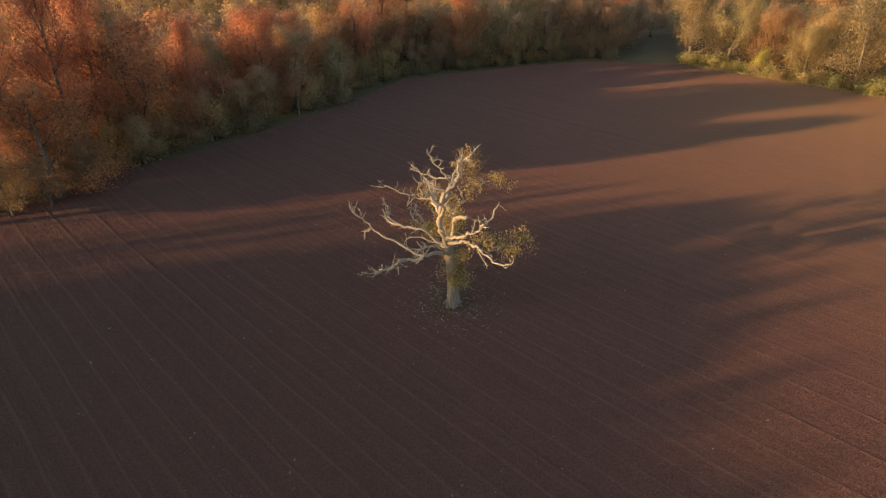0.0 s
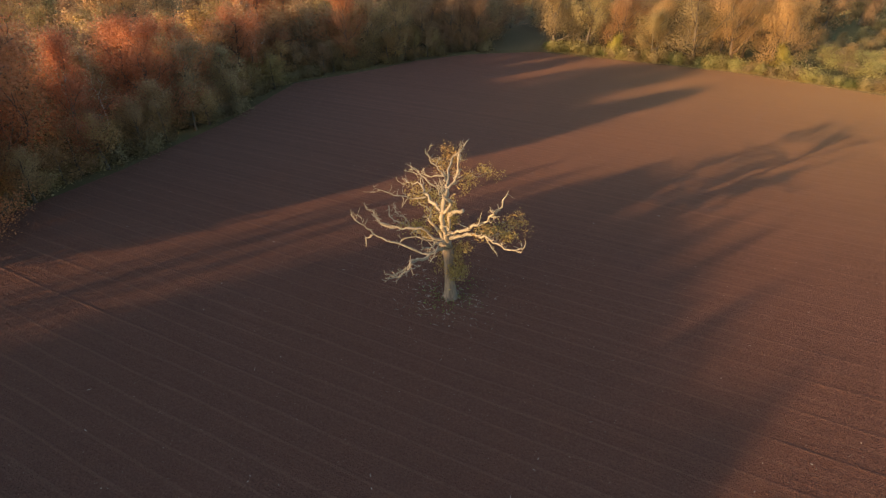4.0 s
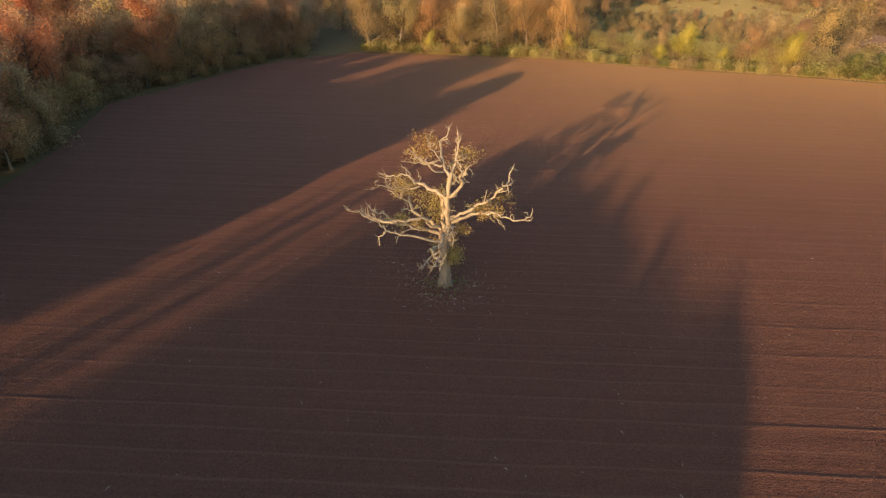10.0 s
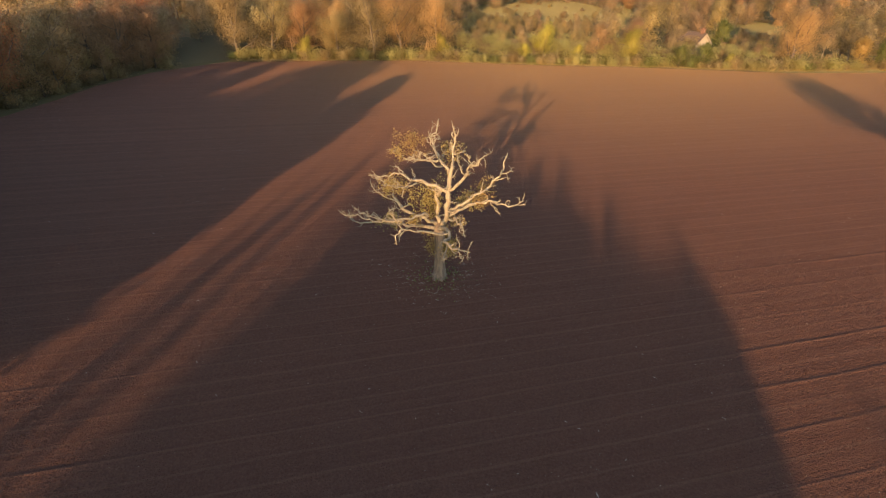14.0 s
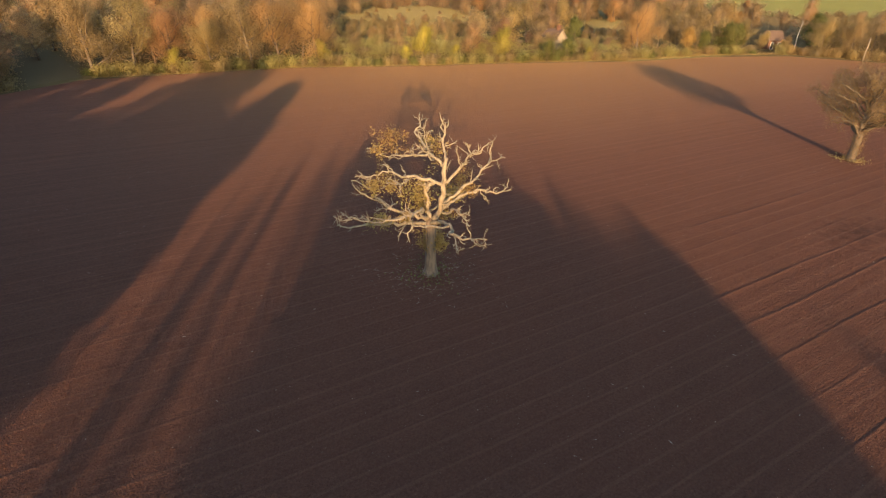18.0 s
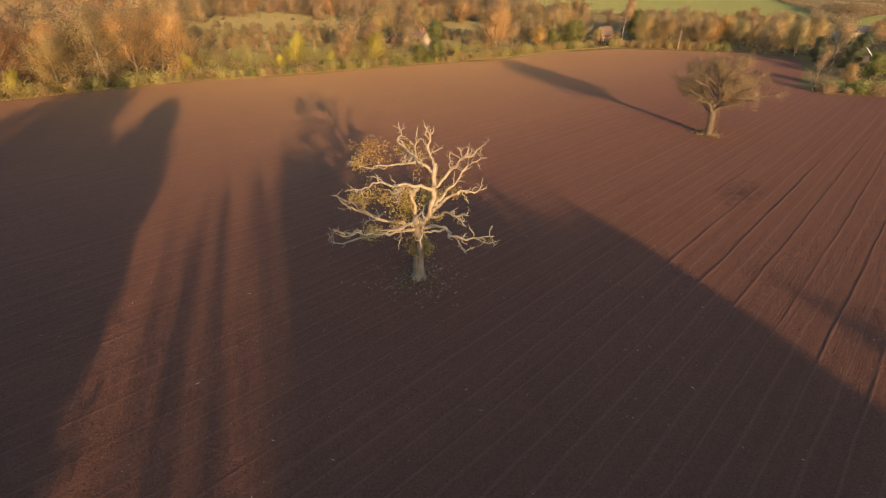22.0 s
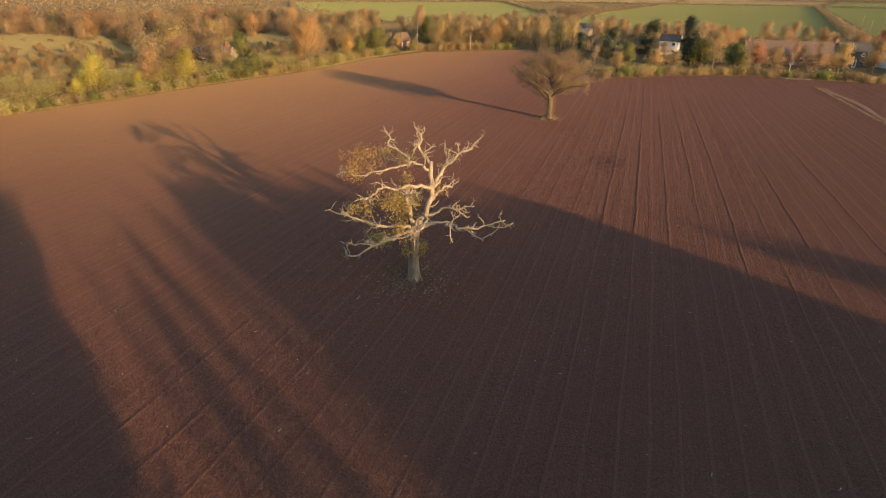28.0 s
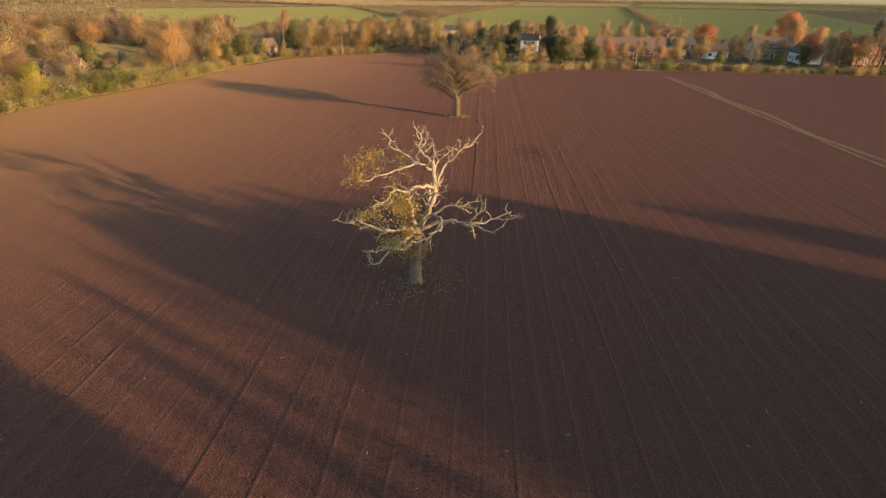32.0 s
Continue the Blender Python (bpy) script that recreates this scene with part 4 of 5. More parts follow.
    limb("branch", [(-0.9, -2.15, 9.0), (-1.35, -1.95, 9.6), (-1.63, -1.87, 10.23)], 0.07, 0.025, 2, 0.5)
    limb("limb", [(-0.3, -0.2, 4.3), (-0.9, -0.8, 4.75), (-1.86, -1.77, 5.1), (-3.17, -2.44, 5.1), (-4.0, -3.7, 5.4), (-4.6, -4.8, 5.95)], 0.20, 0.035, 8, 0.7)
    limb("branch", [(-3.1, -2.4, 5.1), (-4.2, -3.1, 4.9), (-5.1, -3.73, 5.3)], 0.08, 0.025, 4, 0.5)
    limb("branch", [(-4.1, -3.9, 5.45), (-4.9, -4.6, 5.6), (-5.5, -4.95, 6.0)], 0.06, 0.025, 4, 0.5)
    limb("limb", [(-2.0, -1.8, 5.1), (-3.4, -1.2, 5.6), (-4.6, -0.8, 6.0), (-5.5, -0.5, 6.6), (-6.1, -0.7, 7.5), (-6.6, -0.6, 8.3)], 0.11, 0.025, 5, 0.6)
    limb("branch", [(-5.3, -0.55, 6.45), (-5.85, -0.5, 6.1), (-5.8, -0.58, 5.45)], 0.06, 0.025, 2, 0.4)
    limb("limb", [(-0.38, -0.7, 5.3), (-1.14, -2.04, 5.98), (-1.9, -2.7, 6.2), (-2.82, -3.46, 6.55)], 0.13, 0.03, 6, 0.7)
    limb("branch", [(-1.5, -2.35, 6.1), (-2.0, -2.9, 5.75), (-2.46, -3.35, 5.5)], 0.07, 0.025, 3, 0.5)
    limb("limb", [(-0.3, 0.1, 4.4), (-1.3, 0.3, 5.3), (-2.44, 0.06, 6.05), (-3.96, 0.68, 6.1), (-4.6, 1.4, 6.0), (-5.04, 2.4, 6.2)], 0.17, 0.03, 7, 0.8)
    limb("branch", [(-3.8, 0.6, 6.1), (-4.4, 2.2, 5.8), (-4.8, 3.8, 5.8), (-5.06, 4.85, 6.0)], 0.09, 0.025, 6, 0.7)
    limb("branch", [(-0.5, -0.2, 9.0), (-1.6, -0.1, 9.6), (-2.1, 0.1, 10.1), (-2.72, 0.0, 10.5)], 0.09, 0.025, 5, 0.7)
    limb("limb", [(0.0, 0.3, 5.0), (1.2, -0.2, 5.3), (2.6, -0.5, 5.3), (3.9, -0.6, 5.4), (4.6, -0.9, 6.3)], 0.11, 0.025, 8, 0.8)
    limb("limb", [(0.2, 0.3, 8.9), (1.2, 0.9, 9.0), (2.9, 1.3, 9.1)], 0.07, 0.02, 6, 0.7)
    limb("stub", [(0.0, 0.5, 6.5), (0.4, 0.3, 6.8), (0.86, 0.09, 6.98)], 0.21, 0.19, 0, 0.4)
    limb("broken_stem", [(-0.15, 0.1, 4.3), (-0.1, 0.38, 5.4), (-0.02, 0.55, 6.5), (0.05, 0.6, 7.1)], 0.24, 0.13, 3, 0.7)

    def cluster(name, x, y, z, wide, high, count, material=LEAF, size=0.085):
        c = rng.normal(size=(count // 26, 3)) * np.array([wide, wide, high]) * 0.6
        p = np.repeat(c, 26, axis=0) + rng.normal(size=(len(c) * 26, 3)) * 0.20
        tagged(child(name, leaves(name, p + np.array([x, y, z]), size, material, rng, 0.6), root), kind="stuff")

    for x, y, z, wide, high, count in ((0.05, 0.7, 6.0, 0.5, 1.2, 1500), (0.9, 3.4, 9.45, 0.8, 0.8, 1400), (0.7, 4.2, 8.7, 0.6, 0.5, 450), (-1.7, 2.6, 7.4, 0.7, 0.5, 700), (-0.5, 4.1, 6.4, 0.7, 0.5, 800),
                                       (-1.9, 3.0, 4.6, 0.8, 0.3, 800), (2.2, -0.6, 5.6, 0.6, 0.4, 700), (3.7, -0.6, 5.3, 0.6, 0.4, 800), (4.4, -0.9, 6.1, 0.5, 0.5, 700), (0.6, -0.9, 4.7, 0.4, 0.35, 450),
                                       (2.9, 1.3, 9.1, 0.6, 0.35, 500), (1.1, 0.1, 9.2, 0.5, 0.6, 500), (-0.4, 1.5, 6.3, 0.7, 0.7, 900), (-1.4, 1.4, 5.0, 0.5, 0.4, 450), (1.3, -2.2, 6.5, 0.6, 0.3, 450)):
        cluster("foliage", x, y, z, wide, high, int(0.62 * count), SHOOTS if z > 8 or y < -0.8 else LEAF, 0.078)
    cluster("shoot_tuft", 0.4, -0.3, 2.5, 0.6, 0.5, 700, SHOOTS, 0.09)
    cluster("shoot_tuft", 0.35, 0.1, 3.5, 0.45, 0.6, 520, SHOOTS, 0.085)
    cluster("shoot_tuft", -0.4, 0.35, 2.9, 0.45, 0.7, 420, SHOOTS, 0.085)
    return root


dead_oak()


# ---------------------------------------------------------------- the living oak
OAK_LAST = foliage("thin_olive_brown_oak_leaves", [(0.0, (0.12, 0.078, 0.038)), (0.5, (0.195, 0.128, 0.060)), (1.0, (0.27, 0.185, 0.085))], 0.4)


def field_oak(x, y):
    """A broad domed crown on a short stout bole, its limbs fanning out to the edge of the dome."""
    rng = np.random.default_rng(208)
    root = thing("oak_tree", "spreading field oak with thin olive-brown leaves on ploughed soil", "tree", "", (x, y, 0))
    bole = [(0, 0, -0.2, 0.85), (0, 0, 0.25, 0.56), (0.03, 0.02, 1.2, 0.45), (0.08, 0.0, 2.4, 0.43), (0.1, 0.05, 3.3, 0.44), (0.05, 0.1, 4.6, 0.36), (0.1, 0.0, 6.4, 0.24), (0.0, 0.1, 8.4, 0.13), (0.1, 0.1, 10.2, 0.05)]
    child("trunk", limbs("trunk", [(bole, 10)], OAK_BARK), root)
    spots, b = [], np.array(bole)
    for k in range(30):
        g = (k + 0.5) / 30
        az, up = k * 2.4 + rng.uniform(-0.3, 0.3), math.asin(min(0.98, -0.12 + 1.08 * g))
        z0 = 3.0 + 4.6 * g
        start = np.array([np.interp(z0, b[:, 2], b[:, j]) for j in range(3)])
        grow = rng.uniform(0.70, 1.16)
        end = np.array([math.cos(az) * math.cos(up) * 7.4, math.sin(az) * math.cos(up) * 6.4, 6.4 + 5.2 * math.sin(up)]) * np.array([grow, grow, 1]) + np.array([0, 0, -0.4 + 0.5 * rng.random()])
        mid = start + (end - start) * 0.45 + np.array([0, 0, 0.5]) + rng.normal(size=3) * 0.35
        main = crooked([start, mid, end], 0.20 - 0.11 * g, 0.03, rng, 0.07, 0.5)
        m, paths = np.array(main), [(main, 5)]
        for q in range(11):
            j = min(len(m) - 2, int(len(m) * (0.3 + 0.65 * q / 10)))
            way = (m[j + 1, :3] - m[j, :3]) / np.linalg.norm(m[j + 1, :3] - m[j, :3]) + rng.normal(size=3) * 0.75 + np.array([0, 0, 0.12])
            sub = bent(rng, m[j, :3], way, rng.uniform(1.0, 2.3), m[j, 3] * 0.55, 0.012, 4, 0.3, 0.03)
            paths.append((sub, 3))
            spots.extend(row[:3] for row in sub[1:])
        spots.append(main[-1][:3])
        child("limb", limbs("limb", paths, OAK_BARK), root)
    spots = np.array(spots)
    pick = spots[rng.integers(0, len(spots), 36000)] + rng.normal(size=(36000, 3)) * 0.32
    tagged(child("crown", leaves("crown", pick, 0.092, OAK_LAST, rng, 0.34, 0.45), root), kind="stuff")
    ivy = np.stack([rng.normal(0, 0.42, 1700), rng.normal(0, 0.42, 1700), rng.uniform(0.1, 4.2, 1700)], 1)
    tagged(child("ivy", leaves("ivy", ivy, 0.10, OAK_LAST, rng, 0.5, 0.5), root, "shoots and ivy round the bole"), kind="stuff")


field_oak(45.2, -40.3)


# ---------------------------------------------------------------- houses and gardens
WHITE = plain("white_render", (0.62, 0.60, 0.55), (0.80, 0.78, 0.72), 1.5, 0.8, 0.15)
BRICK = plain("red_brick_wall", (0.13, 0.068, 0.046), (0.20, 0.11, 0.075), 3.0, 0.85, 0.4)
STONE = plain("pale_stone_wall", (0.24, 0.20, 0.15), (0.36, 0.31, 0.24), 2.0, 0.85, 0.4)
TIMBER = plain("dark_stained_timber", (0.03, 0.03, 0.035), (0.07, 0.065, 0.06), 2.0, 0.7, 0.3)
TILE = plain("brown_roof_tiles", (0.08, 0.055, 0.042), (0.15, 0.105, 0.08), 2.0, 0.85, 0.5)
SLATE = plain("grey_slate_roof", (0.045, 0.042, 0.04), (0.095, 0.088, 0.08), 2.0, 0.9, 0.4)
CLAY = plain("orange_clay_tiles", (0.22, 0.10, 0.06), (0.34, 0.17, 0.10), 2.0, 0.85, 0.5)
POST = plain("weathered_grey_timber", (0.20, 0.16, 0.12), (0.36, 0.30, 0.23), 4.0, 0.85, 0.4)
PALE = plain("pale_stone", (0.28, 0.24, 0.19), (0.48, 0.42, 0.34), 6.0, 0.8, 0.3)
FLINT = plain("warm_pale_flint", (0.34, 0.26, 0.19), (0.60, 0.48, 0.36), 6.0, 0.7, 0.3)
GLASS, _t, _p = nodes_of("window_glass")
_p.inputs["Base Color"].default_value, _p.inputs["Roughness"].default_value = (0.02, 0.025, 0.03, 1), 0.08


def box(x0, y0, z0, x1, y1, z1):
    v = [(x, y, z) for z in (z0, z1) for y in (y0, y1) for x in (x0, x1)]
    return v, [(0, 2, 3, 1), (4, 5, 7, 6), (0, 1, 5, 4), (1, 3, 7, 5), (3, 2, 6, 7), (2, 0, 4, 6)]


def boxes(name, some, material):
    v, f = [], []
    for b in some:
        bv, bf = box(*b)
        f += [tuple(i + len(v) for i in q) for q in bf]
        v += bv
    return mesh_of(name, v, f, material)


def house(name, label, at, turn, length, width, eaves, ridge, wall_mat, roof_mat, fronts, chimneys=1, category="house"):
    """A gabled house along its own x axis. fronts: windows on the y- side as (x, z, width, height)."""
    root = thing(name, label, category, "", (*at, 0), turn)
    edge = WHITE if wall_mat in (WHITE, TIMBER) else POST
    a, b = length / 2, width / 2
    v = [(-a, -b, -0.3), (a, -b, -0.3), (a, b, -0.3), (-a, b, -0.3), (-a, -b, eaves), (a, -b, eaves), (a, b, eaves), (-a, b, eaves), (-a, 0, ridge), (a, 0, ridge)]
    f = [(0, 1, 5, 4), (2, 3, 7, 6), (1, 2, 6, 9, 5), (3, 0, 4, 8, 7), (0, 3, 2, 1)]
    child("wall", mesh_of("wall", v, f, wall_mat), root)
    o, th = 0.35, 0.18
    drop = o * (ridge - eaves) / b
    for side in (-1, 1):
        e, z = side * (b + o), eaves - drop
        rv = [(-a - o, e, z + 0.02), (a + o, e, z + 0.02), (a + o, 0, ridge + 0.02), (-a - o, 0, ridge + 0.02)]
        rv += [(x, y, h + th) for x, y, h in rv]
        child("roof", mesh_of("roof", rv, [(0, 1, 2, 3), (4, 7, 6, 5), (0, 4, 5, 1), (1, 5, 6, 2), (2, 6, 7, 3), (3, 7, 4, 0)], roof_mat), root)
    for end in (-1, 1):
        x = end * (a + o)
        bv = [(x + q * 0.05, y, z) for q in (-1, 1) for y, z in ((-b - o, eaves - drop - 0.25), (0, ridge - 0.22), (b + o, eaves - drop - 0.25), (b + o, eaves - drop + 0.06), (0, ridge + 0.08), (-b - o, eaves - drop + 0.06))]
        child("bargeboard", mesh_of("bargeboard", bv, [(0, 1, 4, 5), (1, 2, 3, 4), (6, 11, 10, 7), (7, 10, 9, 8), (5, 4, 10, 11), (4, 3, 9, 10), (0, 6, 7, 1), (1, 7, 8, 2)], edge), root)
    for k in range(chimneys):
        x = (-a + 1.0) if k == 0 else (a - 1.0)
        stack = child("chimney", boxes("chimney", [(x - 0.45, -0.4, ridge - 0.8, x + 0.45, 0.4, ridge + 1.0), (x - 0.55, -0.5, ridge + 1.0, x + 0.55, 0.5, ridge + 1.15)], BRICK), root)
        child("chimney_pot", limbs("chimney_pot", [([(x, 0, ridge + 1.1, 0.15), (x, 0, ridge + 1.5, 0.12)], 8)], CLAY), stack)
    for x, z, w, h in fronts:
        for side in (-1, 1):
            y = side * b
            n = "door" if z < 0.3 else "window"
            part = child(n, boxes(n, [(x - w / 2, y - 0.06, z, x - w / 2 + 0.1, y + 0.06, z + h), (x + w / 2 - 0.1, y - 0.06, z, x + w / 2, y + 0.06, z + h),
                                      (x - w / 2 + 0.1, y - 0.06, z + h - 0.1, x + w / 2 - 0.1, y + 0.06, z + h), (x - w / 2 + 0.1, y - 0.06, z, x + w / 2 - 0.1, y + 0.06, z + 0.1)], WHITE), root,
                         "white-painted frame")
            child("pane", boxes("pane", [(x - w / 2 + 0.1, y - 0.02, z + 0.1, x + w / 2 - 0.1, y + 0.02, z + h - 0.1)], TIMBER if n == "door" else GLASS), part)
    return root


TWO_FLOORS = [(-2.4, 0.9, 1.2, 1.2), (2.4, 0.9, 1.2, 1.2), (0, 0.0, 1.0, 2.1), (-2.4, 3.4, 1.1, 1.1), (2.4, 3.4, 1.1, 1.1), (0, 3.4, 1.0, 1.1)]
ONE_FLOOR = [(-6, 0.9, 1.4, 1.1), (-2.5, 0.9, 1.4, 1.1), (0, 0.0, 1.0, 2.1), (3, 0.9, 1.4, 1.1), (6.5, 0.9, 1.4, 1.1)]
house("house", "white rendered two-storey house with a slate roof", (124, -139), 38, 6.2, 5.2, 4.8, 6.6, WHITE, SLATE, [(-1.6, 0.9, 1.1, 1.2), (1.6, 0.9, 1.1, 1.2), (-1.6, 3.2, 1.1, 1.1), (1.6, 3.2, 1.1, 1.1)], 2)
house("house", "dark-roofed house with white gable edges", (141, -124), -20, 7.5, 6, 2.4, 5.6, TIMBER, SLATE, ONE_FLOOR[1:4], 0)
house("house", "long low brick house with a brown tiled roof", (94, -160), 55, 27, 8.5, 3.0, 6.6, BRICK, TILE, ONE_FLOOR, 2)
house("house", "dark timber house with white windows", (83.5, -174), 55, 8, 7, 4.6, 6.8, TIMBER, SLATE, [(-1.8, 3.2, 0.9, 0.9), (1.8, 0.9, 1.0, 1.0), (0, 0.0, 0.9, 2.0)], 0)
house("house", "white house with an orange tiled roof", (76, -184), 60, 8, 6.0, 2.8, 5.0, WHITE, CLAY, ONE_FLOOR[1:4], 1)
house("house", "brown-roofed house with a white gable", (64, -200), 45, 13, 7.5, 4.0, 7.4, STONE, TILE, TWO_FLOORS, 1)
house("house", "cottage with white gables and brown roof", (51, -198), 130, 10, 7, 3.4, 6.6, WHITE, TILE, ONE_FLOOR[1:4], 1)
house("house", "orange-roofed brick house behind garden trees", (39, -210), 60, 10, 7, 3.6, 6.4, BRICK, CLAY, TWO_FLOORS[:3], 1)
house("barn", "pale-walled barn with a grey roof", (206, -166), 70, 12, 8, 3.6, 5.6, STONE, SLATE, [], 0, "barn")
house("house", "small brick house with a dark roof", (167, -54), 118, 5.0, 4.0, 2.8, 5.0, BRICK, TILE, [(-1.3, 0.8, 1.0, 1.2), (1.2, 0.0, 1.0, 2.0)], 0)
house("cottage", "pale stone cottage with a mossy roof among trees", (131, 9), 60, 7, 5.0, 2.6, 4.8, STONE, TILE, ONE_FLOOR[1:4], 1, "house")
house("outhouse", "small stone outhouse with a slate roof", (138, 14), 150, 5, 4, 2.4, 4.0, BRICK, SLATE, [], 0, "shed")

def garden_trees(rows):
    for name, x, y, s, tall in rows:
        grow_at(name, x, y, s * 1.22, "garden trees", FAR, tall=tall, turn=x * 11)


# round the white house
garden_trees([("conifer", 116, -106, 0.68, 1.0), ("conifer", 118, -123, 0.85, 0.95), ("conifer", 97, -122, 0.72, 1.3), ("olive", 89, -123, 0.66, 1.0),
              ("green", 104, -104, 0.75, 1), ("green", 92, -121, 0.9, 1), ("gold", 92, -104, 0.45, 0.9), ("olive", 100, -115, 0.56, 0.75),
              ("brown", 66, -176, 0.42, 1), ("olive", 159.5, -57, 0.3, 0.9), ("olive", 91, -111, 0.36, 0.9), ("gold", 88, -88, 0.4, 1),
              ("brown", 93, -84, 0.42, 1), ("green", 84, -128, 0.6, 1), ("rust", 74, -146, 0.42, 0.9), ("gold", 72, -152, 0.62, 0.95),
              ("birch", 79, -142, 0.5, 1), ("rust", 82, -138, 0.45, 0.9), ("rust", 86, -195, 0.75, 0.9), ("olive", 58, -182, 0.4, 1)])
# before the long roof
garden_trees([("gold", 66, -222, 0.9, 1), ("rust", 70, -226, 0.95, 1), ("brown", 60, -186, 0.45, 1), ("green", 47, -186, 0.7, 1),
              ("green", 62, -162, 0.5, 1), ("olive", 42, -190, 0.6, 1), ("gold", 36, -200, 0.7, 1), ("brown", 30, -200, 0.95, 1),
              ("rust", 24, -196, 0.8, 1), ("brown", 22, -206, 1.1, 1), ("olive", 14, -196, 1.0, 1), ("brown", 33, -216, 1.0, 1),
              ("brown", 8, -204, 1.1, 1), ("conifer", 40, -226, 0.9, 1), ("brown", 132, -112, 0.8, 1), ("conifer", 129, -106, 0.5, 1),
              ("brown", 112, -140, 0.7, 1), ("gold", 86, -145, 0.44, 1), ("rust", 82, -149, 0.44, 1), ("brown", 79, -153, 0.5, 1)])
# behind the houses
garden_trees([("gold", 69.5, -163, 0.64, 1), ("rust", 90, -141, 0.42, 1), ("green", 93, -136, 0.9, 0.8), ("olive", 63, -178, 0.52, 1),
              ("green", 134, -118, 0.8, 1), ("brown", 56, -190, 0.65, 1), ("rust", 48, -192, 0.6, 1), ("brown", 40, -196, 0.7, 1),
              ("olive", 101, -128, 0.6, 1), ("brown", 84, -132, 0.5, 1), ("brown", 54, -168, 0.38, 1), ("green", 50, -176, 0.6, 1),
              ("brown", 28, -186, 0.8, 1), ("brown", 16, -186, 0.9, 1)])
wood(11, [(158, -68), (157, -96), (140, -102), (150, -118), (205, -150), (235, -130), (205, -70)], 6.0, 900,
     [("olive", 3), ("gold", 3), ("brown", 4), ("green", 2)], "trees beyond the field", 0.5, 0.85, DISTANT)
wood(12, [(205, -165), (150, -150), (110, -165), (92, -185), (95, -215), (60, -240), (20, -225), (30, -260), (120, -235), (200, -190)], 7.0, 900,
     [("brown", 5), ("rust", 2), ("olive", 2), ("green", 1)], "trees behind the houses", 0.45, 0.75, DISTANT)
hedge(13, [(82.5, -80), (81, -103), (75.5, -121.5), (21, -178.5), (-20, -206)], 2.6, "garden hedge bushes", [BUSHES[2], BUSHES[3], BUSHES[3], BUSHES[0]], 0.6, 1.35, 3.4)


def rows_of_leaves(name, label, line, width, high, per_metre, size, material, seed):
    rng = np.random.default_rng(seed)
    pts = []
    for (x0, y0), (x1, y1) in zip(line, line[1:]):
        far = math.hypot(x1 - x0, y1 - y0)
        n = int(far * per_metre)
        t = rng.random(n)
        bump_up = 0.55 + 0.45 * np.sin(t * far * 0.21 + seed) * np.sin(t * far * 0.057)
        pts.append(np.stack([x0 + (x1 - x0) * t + rng.normal(0, width, n), y0 + (y1 - y0) * t + rng.normal(0, width, n), rng.random(n) * high * bump_up + 0.2], 1))
    return tagged(new(name, leaves(name, np.concatenate(pts), size, material, rng, 0.7)), label, "hedge", kind="stuff")


rows_of_leaves("field_hedge", "dark hedge running up the far crop field", [(134, -258), (716, -1030)], 1.3, 5.5, 46, 0.40, THORN, 1)
rows_of_leaves("field_hedge", "far hedge between green fields", [(308, -222), (440, -333), (880, -850), (1300, -1300)], 1.4, 4.0, 24, 0.45, THORN, 2)
rows_of_leaves("field_hedge", "far hedge along the pasture", [(300, -130), (345, -45), (760, -100), (870, -470), (520, -322), (300, -220)], 1.4, 4.0, 20, 0.45, THORN, 3)
rows_of_leaves("field_hedge", "far hedge near the skyline", [(2000, -300), (900, -480), (745, -1070), (420, -1280), (100, -1500)], 2.2, 5.0, 10, 0.8, THORN, 4)
rows_of_leaves("far_wood", "far brown woodland below the skyline", [(420, -300), (470, -345)], 9, 9.0, 300, 0.5, THORN, 5)
rows_of_leaves("far_wood", "far brown woodland along the skyline", [(900, 500), (1100, -60), (2100, -900), (1500, -2200), (300, -2700)], 30, 16.0, 16, 1.8, THORN, 6)
rows_of_leaves("far_wood", "far wood on the slope behind the trees", [(330, 140), (360, 20), (420, -30)], 22, 12.0, 200, 0.55, THORN, 7)
rows_of_leaves("field_margin", "dry pale grass along the edge of the ploughed field",
               [(44, 75.6), (53, 67.3), (68, 53.3), (84, 29.8), (97, 14.3), (117, -13.2), (137, -31.7), (152, -53)],
               0.75, 0.40, 80, 0.085, TAN, 8)
rows_of_leaves("field_margin", "dry pale grass below the garden hedge", [(82, -79.5), (80.3, -103), (74.3, -121.3), (20.3, -177.3)], 0.7, 0.30, 60, 0.08, THORN, 9)


def pole(x, y, high, lean=0):
    root = thing("telegraph_pole", "weathered wooden telegraph pole with a crossarm", "pole", "telegraph poles", (x, y, 0), lean)
    child("post", limbs("post", [([(0, 0, -0.3, 0.14), (0, 0, high, 0.10)], 8)], POST), root)
    child("crossarm", boxes("crossarm", [(-0.7, -0.05, high - 0.5, 0.7, 0.05, high - 0.4)], POST), root)


pole(150.5, -74, 6.0, 30)
pole(190, -352, 7.5, 60)
pole(245, -430, 7.5, 60)


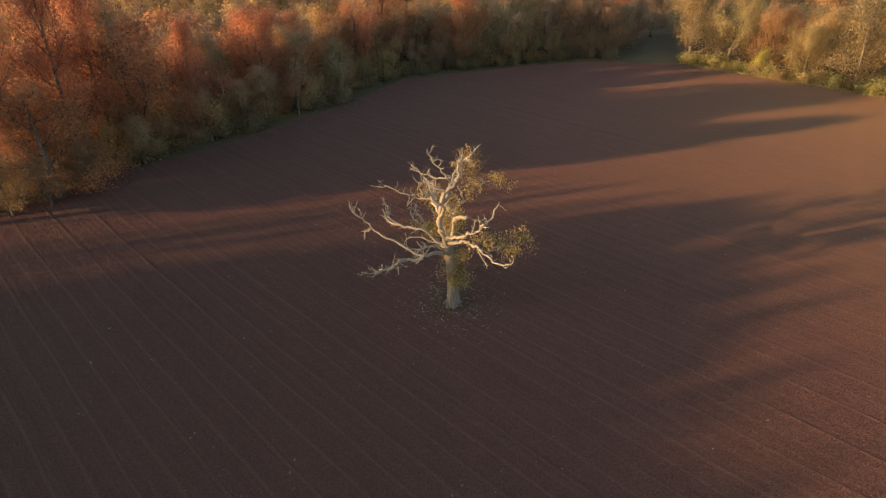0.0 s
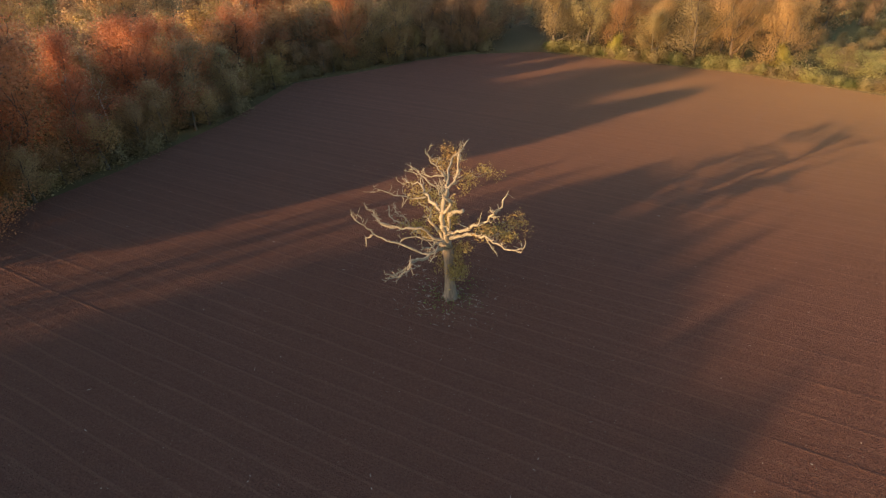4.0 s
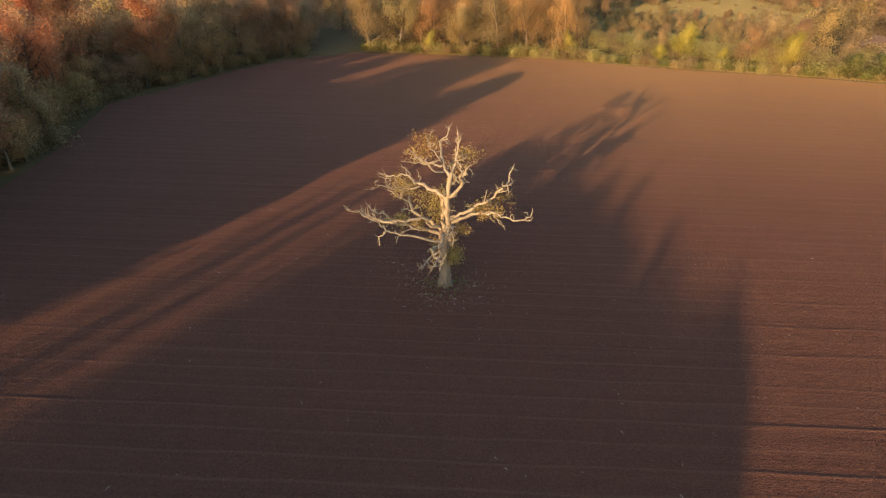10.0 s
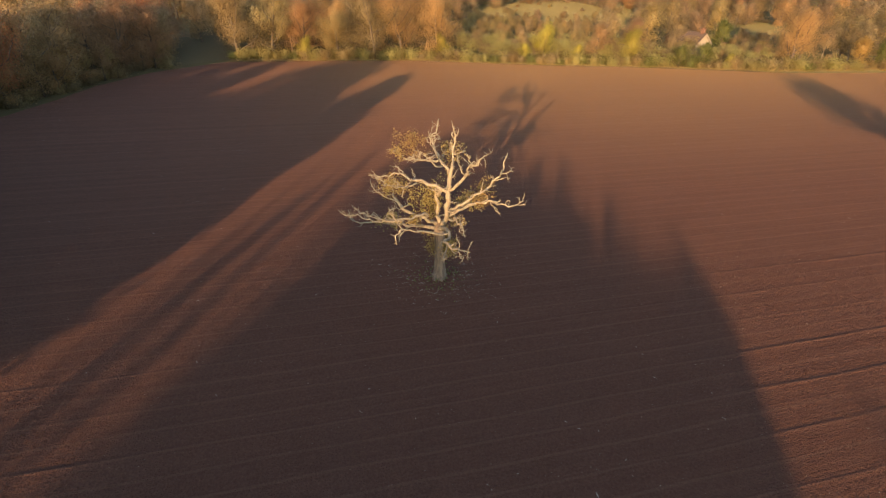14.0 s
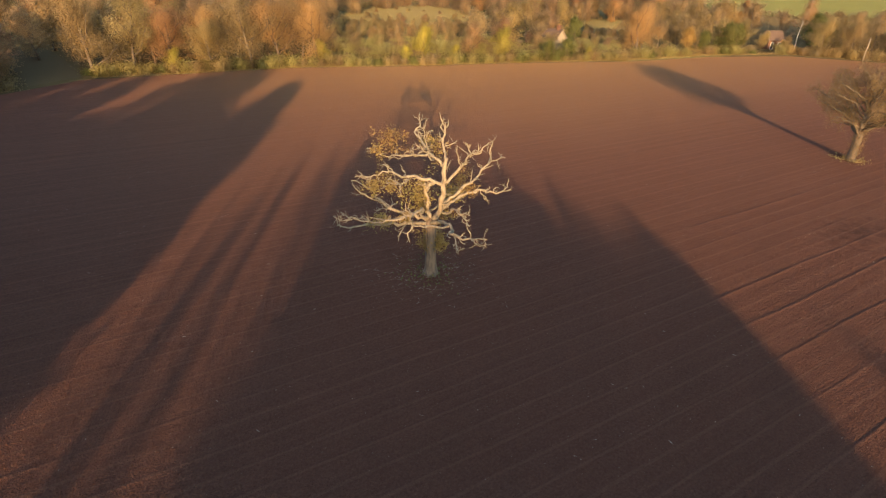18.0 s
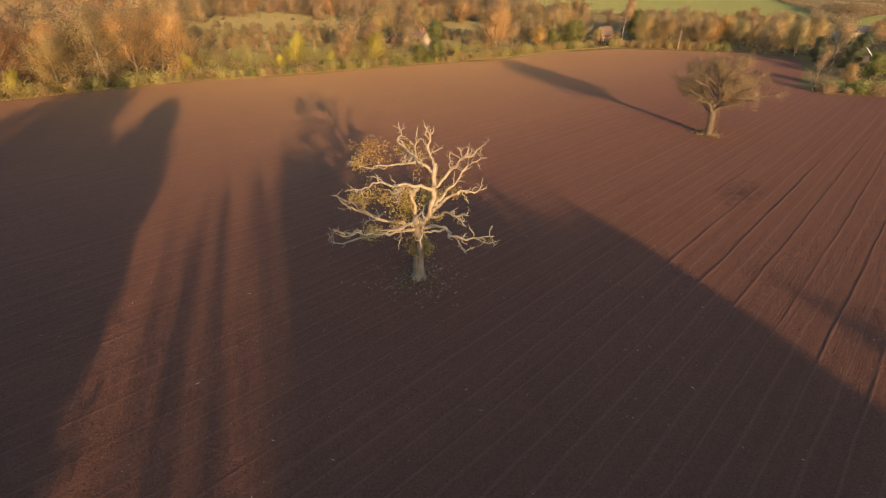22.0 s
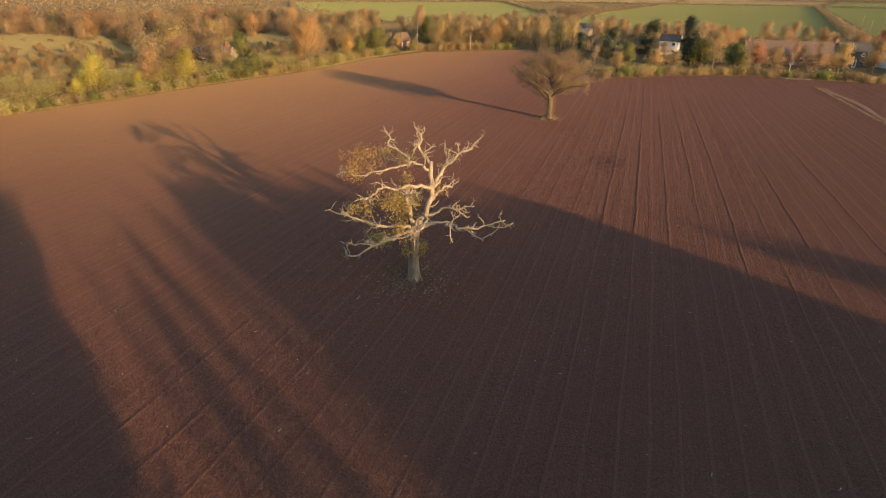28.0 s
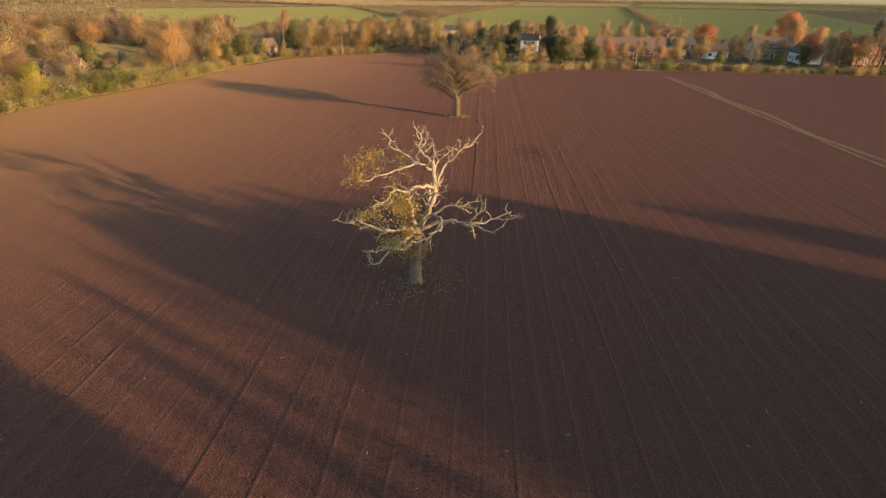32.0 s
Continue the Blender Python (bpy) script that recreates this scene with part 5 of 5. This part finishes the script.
def farm_track():
    rng = np.random.default_rng(9)
    v, f = [], []
    n = 60
    for k in range(n + 1):
        t = k / n
        x, y = 54 + (-32 - 54) * t, -122 + (-50 + 122) * t
        x, y = x + 0.4 * math.sin(k * 0.4), y + 0.4 * math.sin(k * 0.37 + 1)
        for q, z in ((-0.55, 0.07), (-0.42, 0.11), (-0.28, 0.09), (0.0, 0.14), (0.28, 0.09), (0.42, 0.11), (0.55, 0.07)):
            v.append((x + 0.64 * q, y + 0.77 * q, z + rng.normal(0, 0.012)))
    for k in range(n):
        f += [(k * 7 + j, k * 7 + j + 1, k * 7 + j + 8, k * 7 + j + 7) for j in range(6)]
    m = grass_material("pale_track_with_grass", (0.15, 0.088, 0.058), (0.25, 0.165, 0.11), 0.6)
    tagged(new("farm_track", mesh_of("farm_track", v, f, m, True)), "pale rutted farm track across the field", "track", kind="structure")


farm_track()
rows_of_leaves("track_margin", "dark weeds beside the farm track", [(54.6, -120), (-31, -48.6)], 0.22, 0.16, 30, 0.06, THORN, 10)


# ---------------------------------------------------------------- stones, straw and weeds in the field
def litter(name, label, category, centres, low, high, material, rng, long=1.0):
    """Angular bits lying on the soil."""
    v, f = [], []
    base = np.array([(1, 0, 0), (-1, 0, 0), (0, 1, 0), (0, -1, 0), (0, 0, 0.7), (0, 0, -0.5)])
    faces = [(0, 2, 4), (2, 1, 4), (1, 3, 4), (3, 0, 4), (2, 0, 5), (1, 2, 5), (3, 1, 5), (0, 3, 5)]
    for x, y in centres:
        s, a = rng.uniform(low, high), rng.uniform(0, 6.28)
        p = base * (rng.uniform(0.6, 1.2, (6, 1)) * s) * np.array([long, 1, 1])
        q = np.stack([p[:, 0] * math.cos(a) - p[:, 1] * math.sin(a) + x, p[:, 0] * math.sin(a) + p[:, 1] * math.cos(a) + y, p[:, 2] + 0.075 + 0.2 * s], 1)
        f += [tuple(i + len(v) for i in t) for t in faces]
        v += q.tolist()
    return tagged(new(name, mesh_of(name, v, f, material)), label, category, kind="stuff")


_rng = np.random.default_rng(31)
_c = _rng.normal(size=(9000, 2)) * np.array([34, 34]) + np.array([-2, -6])
litter("field_stones", "small pale stones scattered over the soil", "stones", [p for p in _c if p[0] * 0.943 + p[1] * 0.333 > -58], 0.008, 0.024, PALE, _rng)
_c = _rng.uniform((-30, -75), (75, 45), (500, 2))
_k = []
for _ in range(110):                         # flints gather along the drill lines
    s, w = _rng.uniform(-20, 75), FIRST + BED * _rng.integers(-9, 16) + _rng.normal(0, 0.25)
    for _q in range(int(_rng.integers(2, 8))):
        a, b = s + _rng.normal(0, 0.9), w + _rng.normal(0, 0.16)
        _k.append((a * math.cos(radians(LINES)) - b * math.sin(radians(LINES)), a * math.sin(radians(LINES)) + b * math.cos(radians(LINES))))
_c = np.concatenate([_c, np.array(_k)])
litter("field_stones", "larger pale flints lying in the drilled rows", "stones", _c, 0.018, 0.042, FLINT, _rng)


def clods(count, middle, spread, low, high, seed):
    """Crumbs of soil thrown up by the drill, lying in its rows."""
    rng = np.random.default_rng(seed)
    base = np.array([(1, 0, 0), (-1, 0, 0), (0, 1, 0), (0, -1, 0), (0, 0, 0.8), (0, 0, -0.5)])
    faces = np.array([(0, 2, 4), (2, 1, 4), (1, 3, 4), (3, 0, 4)])
    at = rng.normal(size=(count, 2)) * spread + np.array(middle)
    row = np.round((at[:, 1] - FIRST) / 0.182) * 0.182 + FIRST + rng.normal(0, 0.035, count)
    size = low + (high - low) * rng.random(count) ** 2.5
    v = base[None] * size[:, None, None] * rng.uniform(0.6, 1.25, (count, 6, 1))
    turn = rng.uniform(0, 6.28, count)
    c, d = np.cos(turn)[:, None], np.sin(turn)[:, None]
    v = np.stack([v[..., 0] * c - v[..., 1] * d + at[:, :1], v[..., 0] * d + v[..., 1] * c + row[:, None], v[..., 2] + 0.085 + 0.15 * size[:, None]], -1)
    f = (faces[None] + 6 * np.arange(count)[:, None, None]).reshape(-1, 3)
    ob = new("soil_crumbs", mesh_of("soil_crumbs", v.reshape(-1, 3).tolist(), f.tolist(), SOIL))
    ob.matrix_basis = FIELD_TURN
    tagged(ob, "crumbs of red-brown soil lying in the drilled rows", "soil", kind="stuff")


clods(62000, (2, -4), (26, 17), 0.02, 0.066, 71)
_c = _rng.normal(size=(220, 2)) * 26 + np.array([-4, -6])
litter("straw", "bits of pale straw and twigs on the soil", "straw", _c, 0.012, 0.03, PALE, _rng, 6.0)
_c = _rng.normal(size=(420, 2)) * 2.1
litter("fallen_twigs", "fallen pale twigs and bark round the dead oak", "twigs", _c, 0.009, 0.02, PALE, _rng, 14.0)
_p = _rng.normal(size=(300, 2)) * 0.95
_q = np.stack([_p[:, 0] * 1.2, _p[:, 1] * 1.2, 0.08 + _rng.random(300) * 0.2], 1)
tagged(new("weeds", leaves("weeds", _q, 0.10, GREEN, _rng, 0.4)), "green weeds at the foot of the dead oak", "weeds", kind="stuff")
_q = np.stack([45.2 + _rng.normal(size=350) * 0.9, -40.3 + _rng.normal(size=350) * 0.9, 0.08 + _rng.random(350) * 0.35], 1)
tagged(new("weeds", leaves("weeds", _q, 0.14, OLIVE, _rng, 0.4)), "dry grass at the foot of the field oak", "weeds", kind="stuff")


# ---------------------------------------------------------------- half-sunk tyres along the garden fence
def tyre_kind():
    root = thing("tyre", "white-painted old tyre half sunk in the grass", "tyre", "tyres by the fence")
    v, f, m, k = [], [], 14, 8
    for i in range(m + 1):
        a = math.pi * i / m
        for j in range(k):
            b = 2 * math.pi * j / k
            r = 0.42 + 0.13 * math.cos(b)
            v.append((r * math.cos(a), 0.11 * math.sin(b), r * math.sin(a)))
    f = [(i * k + j, i * k + (j + 1) % k, (i + 1) * k + (j + 1) % k, (i + 1) * k + j) for i in range(m) for j in range(k)]
    child("casing", mesh_of("casing", v, f, PALE, True), root)
    return root


_tyre = tyre_kind()
used_kinds.append(_tyre)
for k in range(7):
    planted(_tyre, 67.9 - 0.45 * k, -127.0 - 0.75 * k, 0.62, 238 + 6 * math.sin(k * 2.3), "tyres by the fence")
for k in range(4):
    planted(_tyre, 50.3 - 0.5 * k, -152.0 - 0.7 * k, 0.6, 236 + 8 * math.sin(k * 1.7), "tyres by the fence")

# the patterns for the copies are not part of the place
for ob in used_kinds:
    for o in (*ob.children_recursive, ob):
        bpy.data.objects.remove(o)
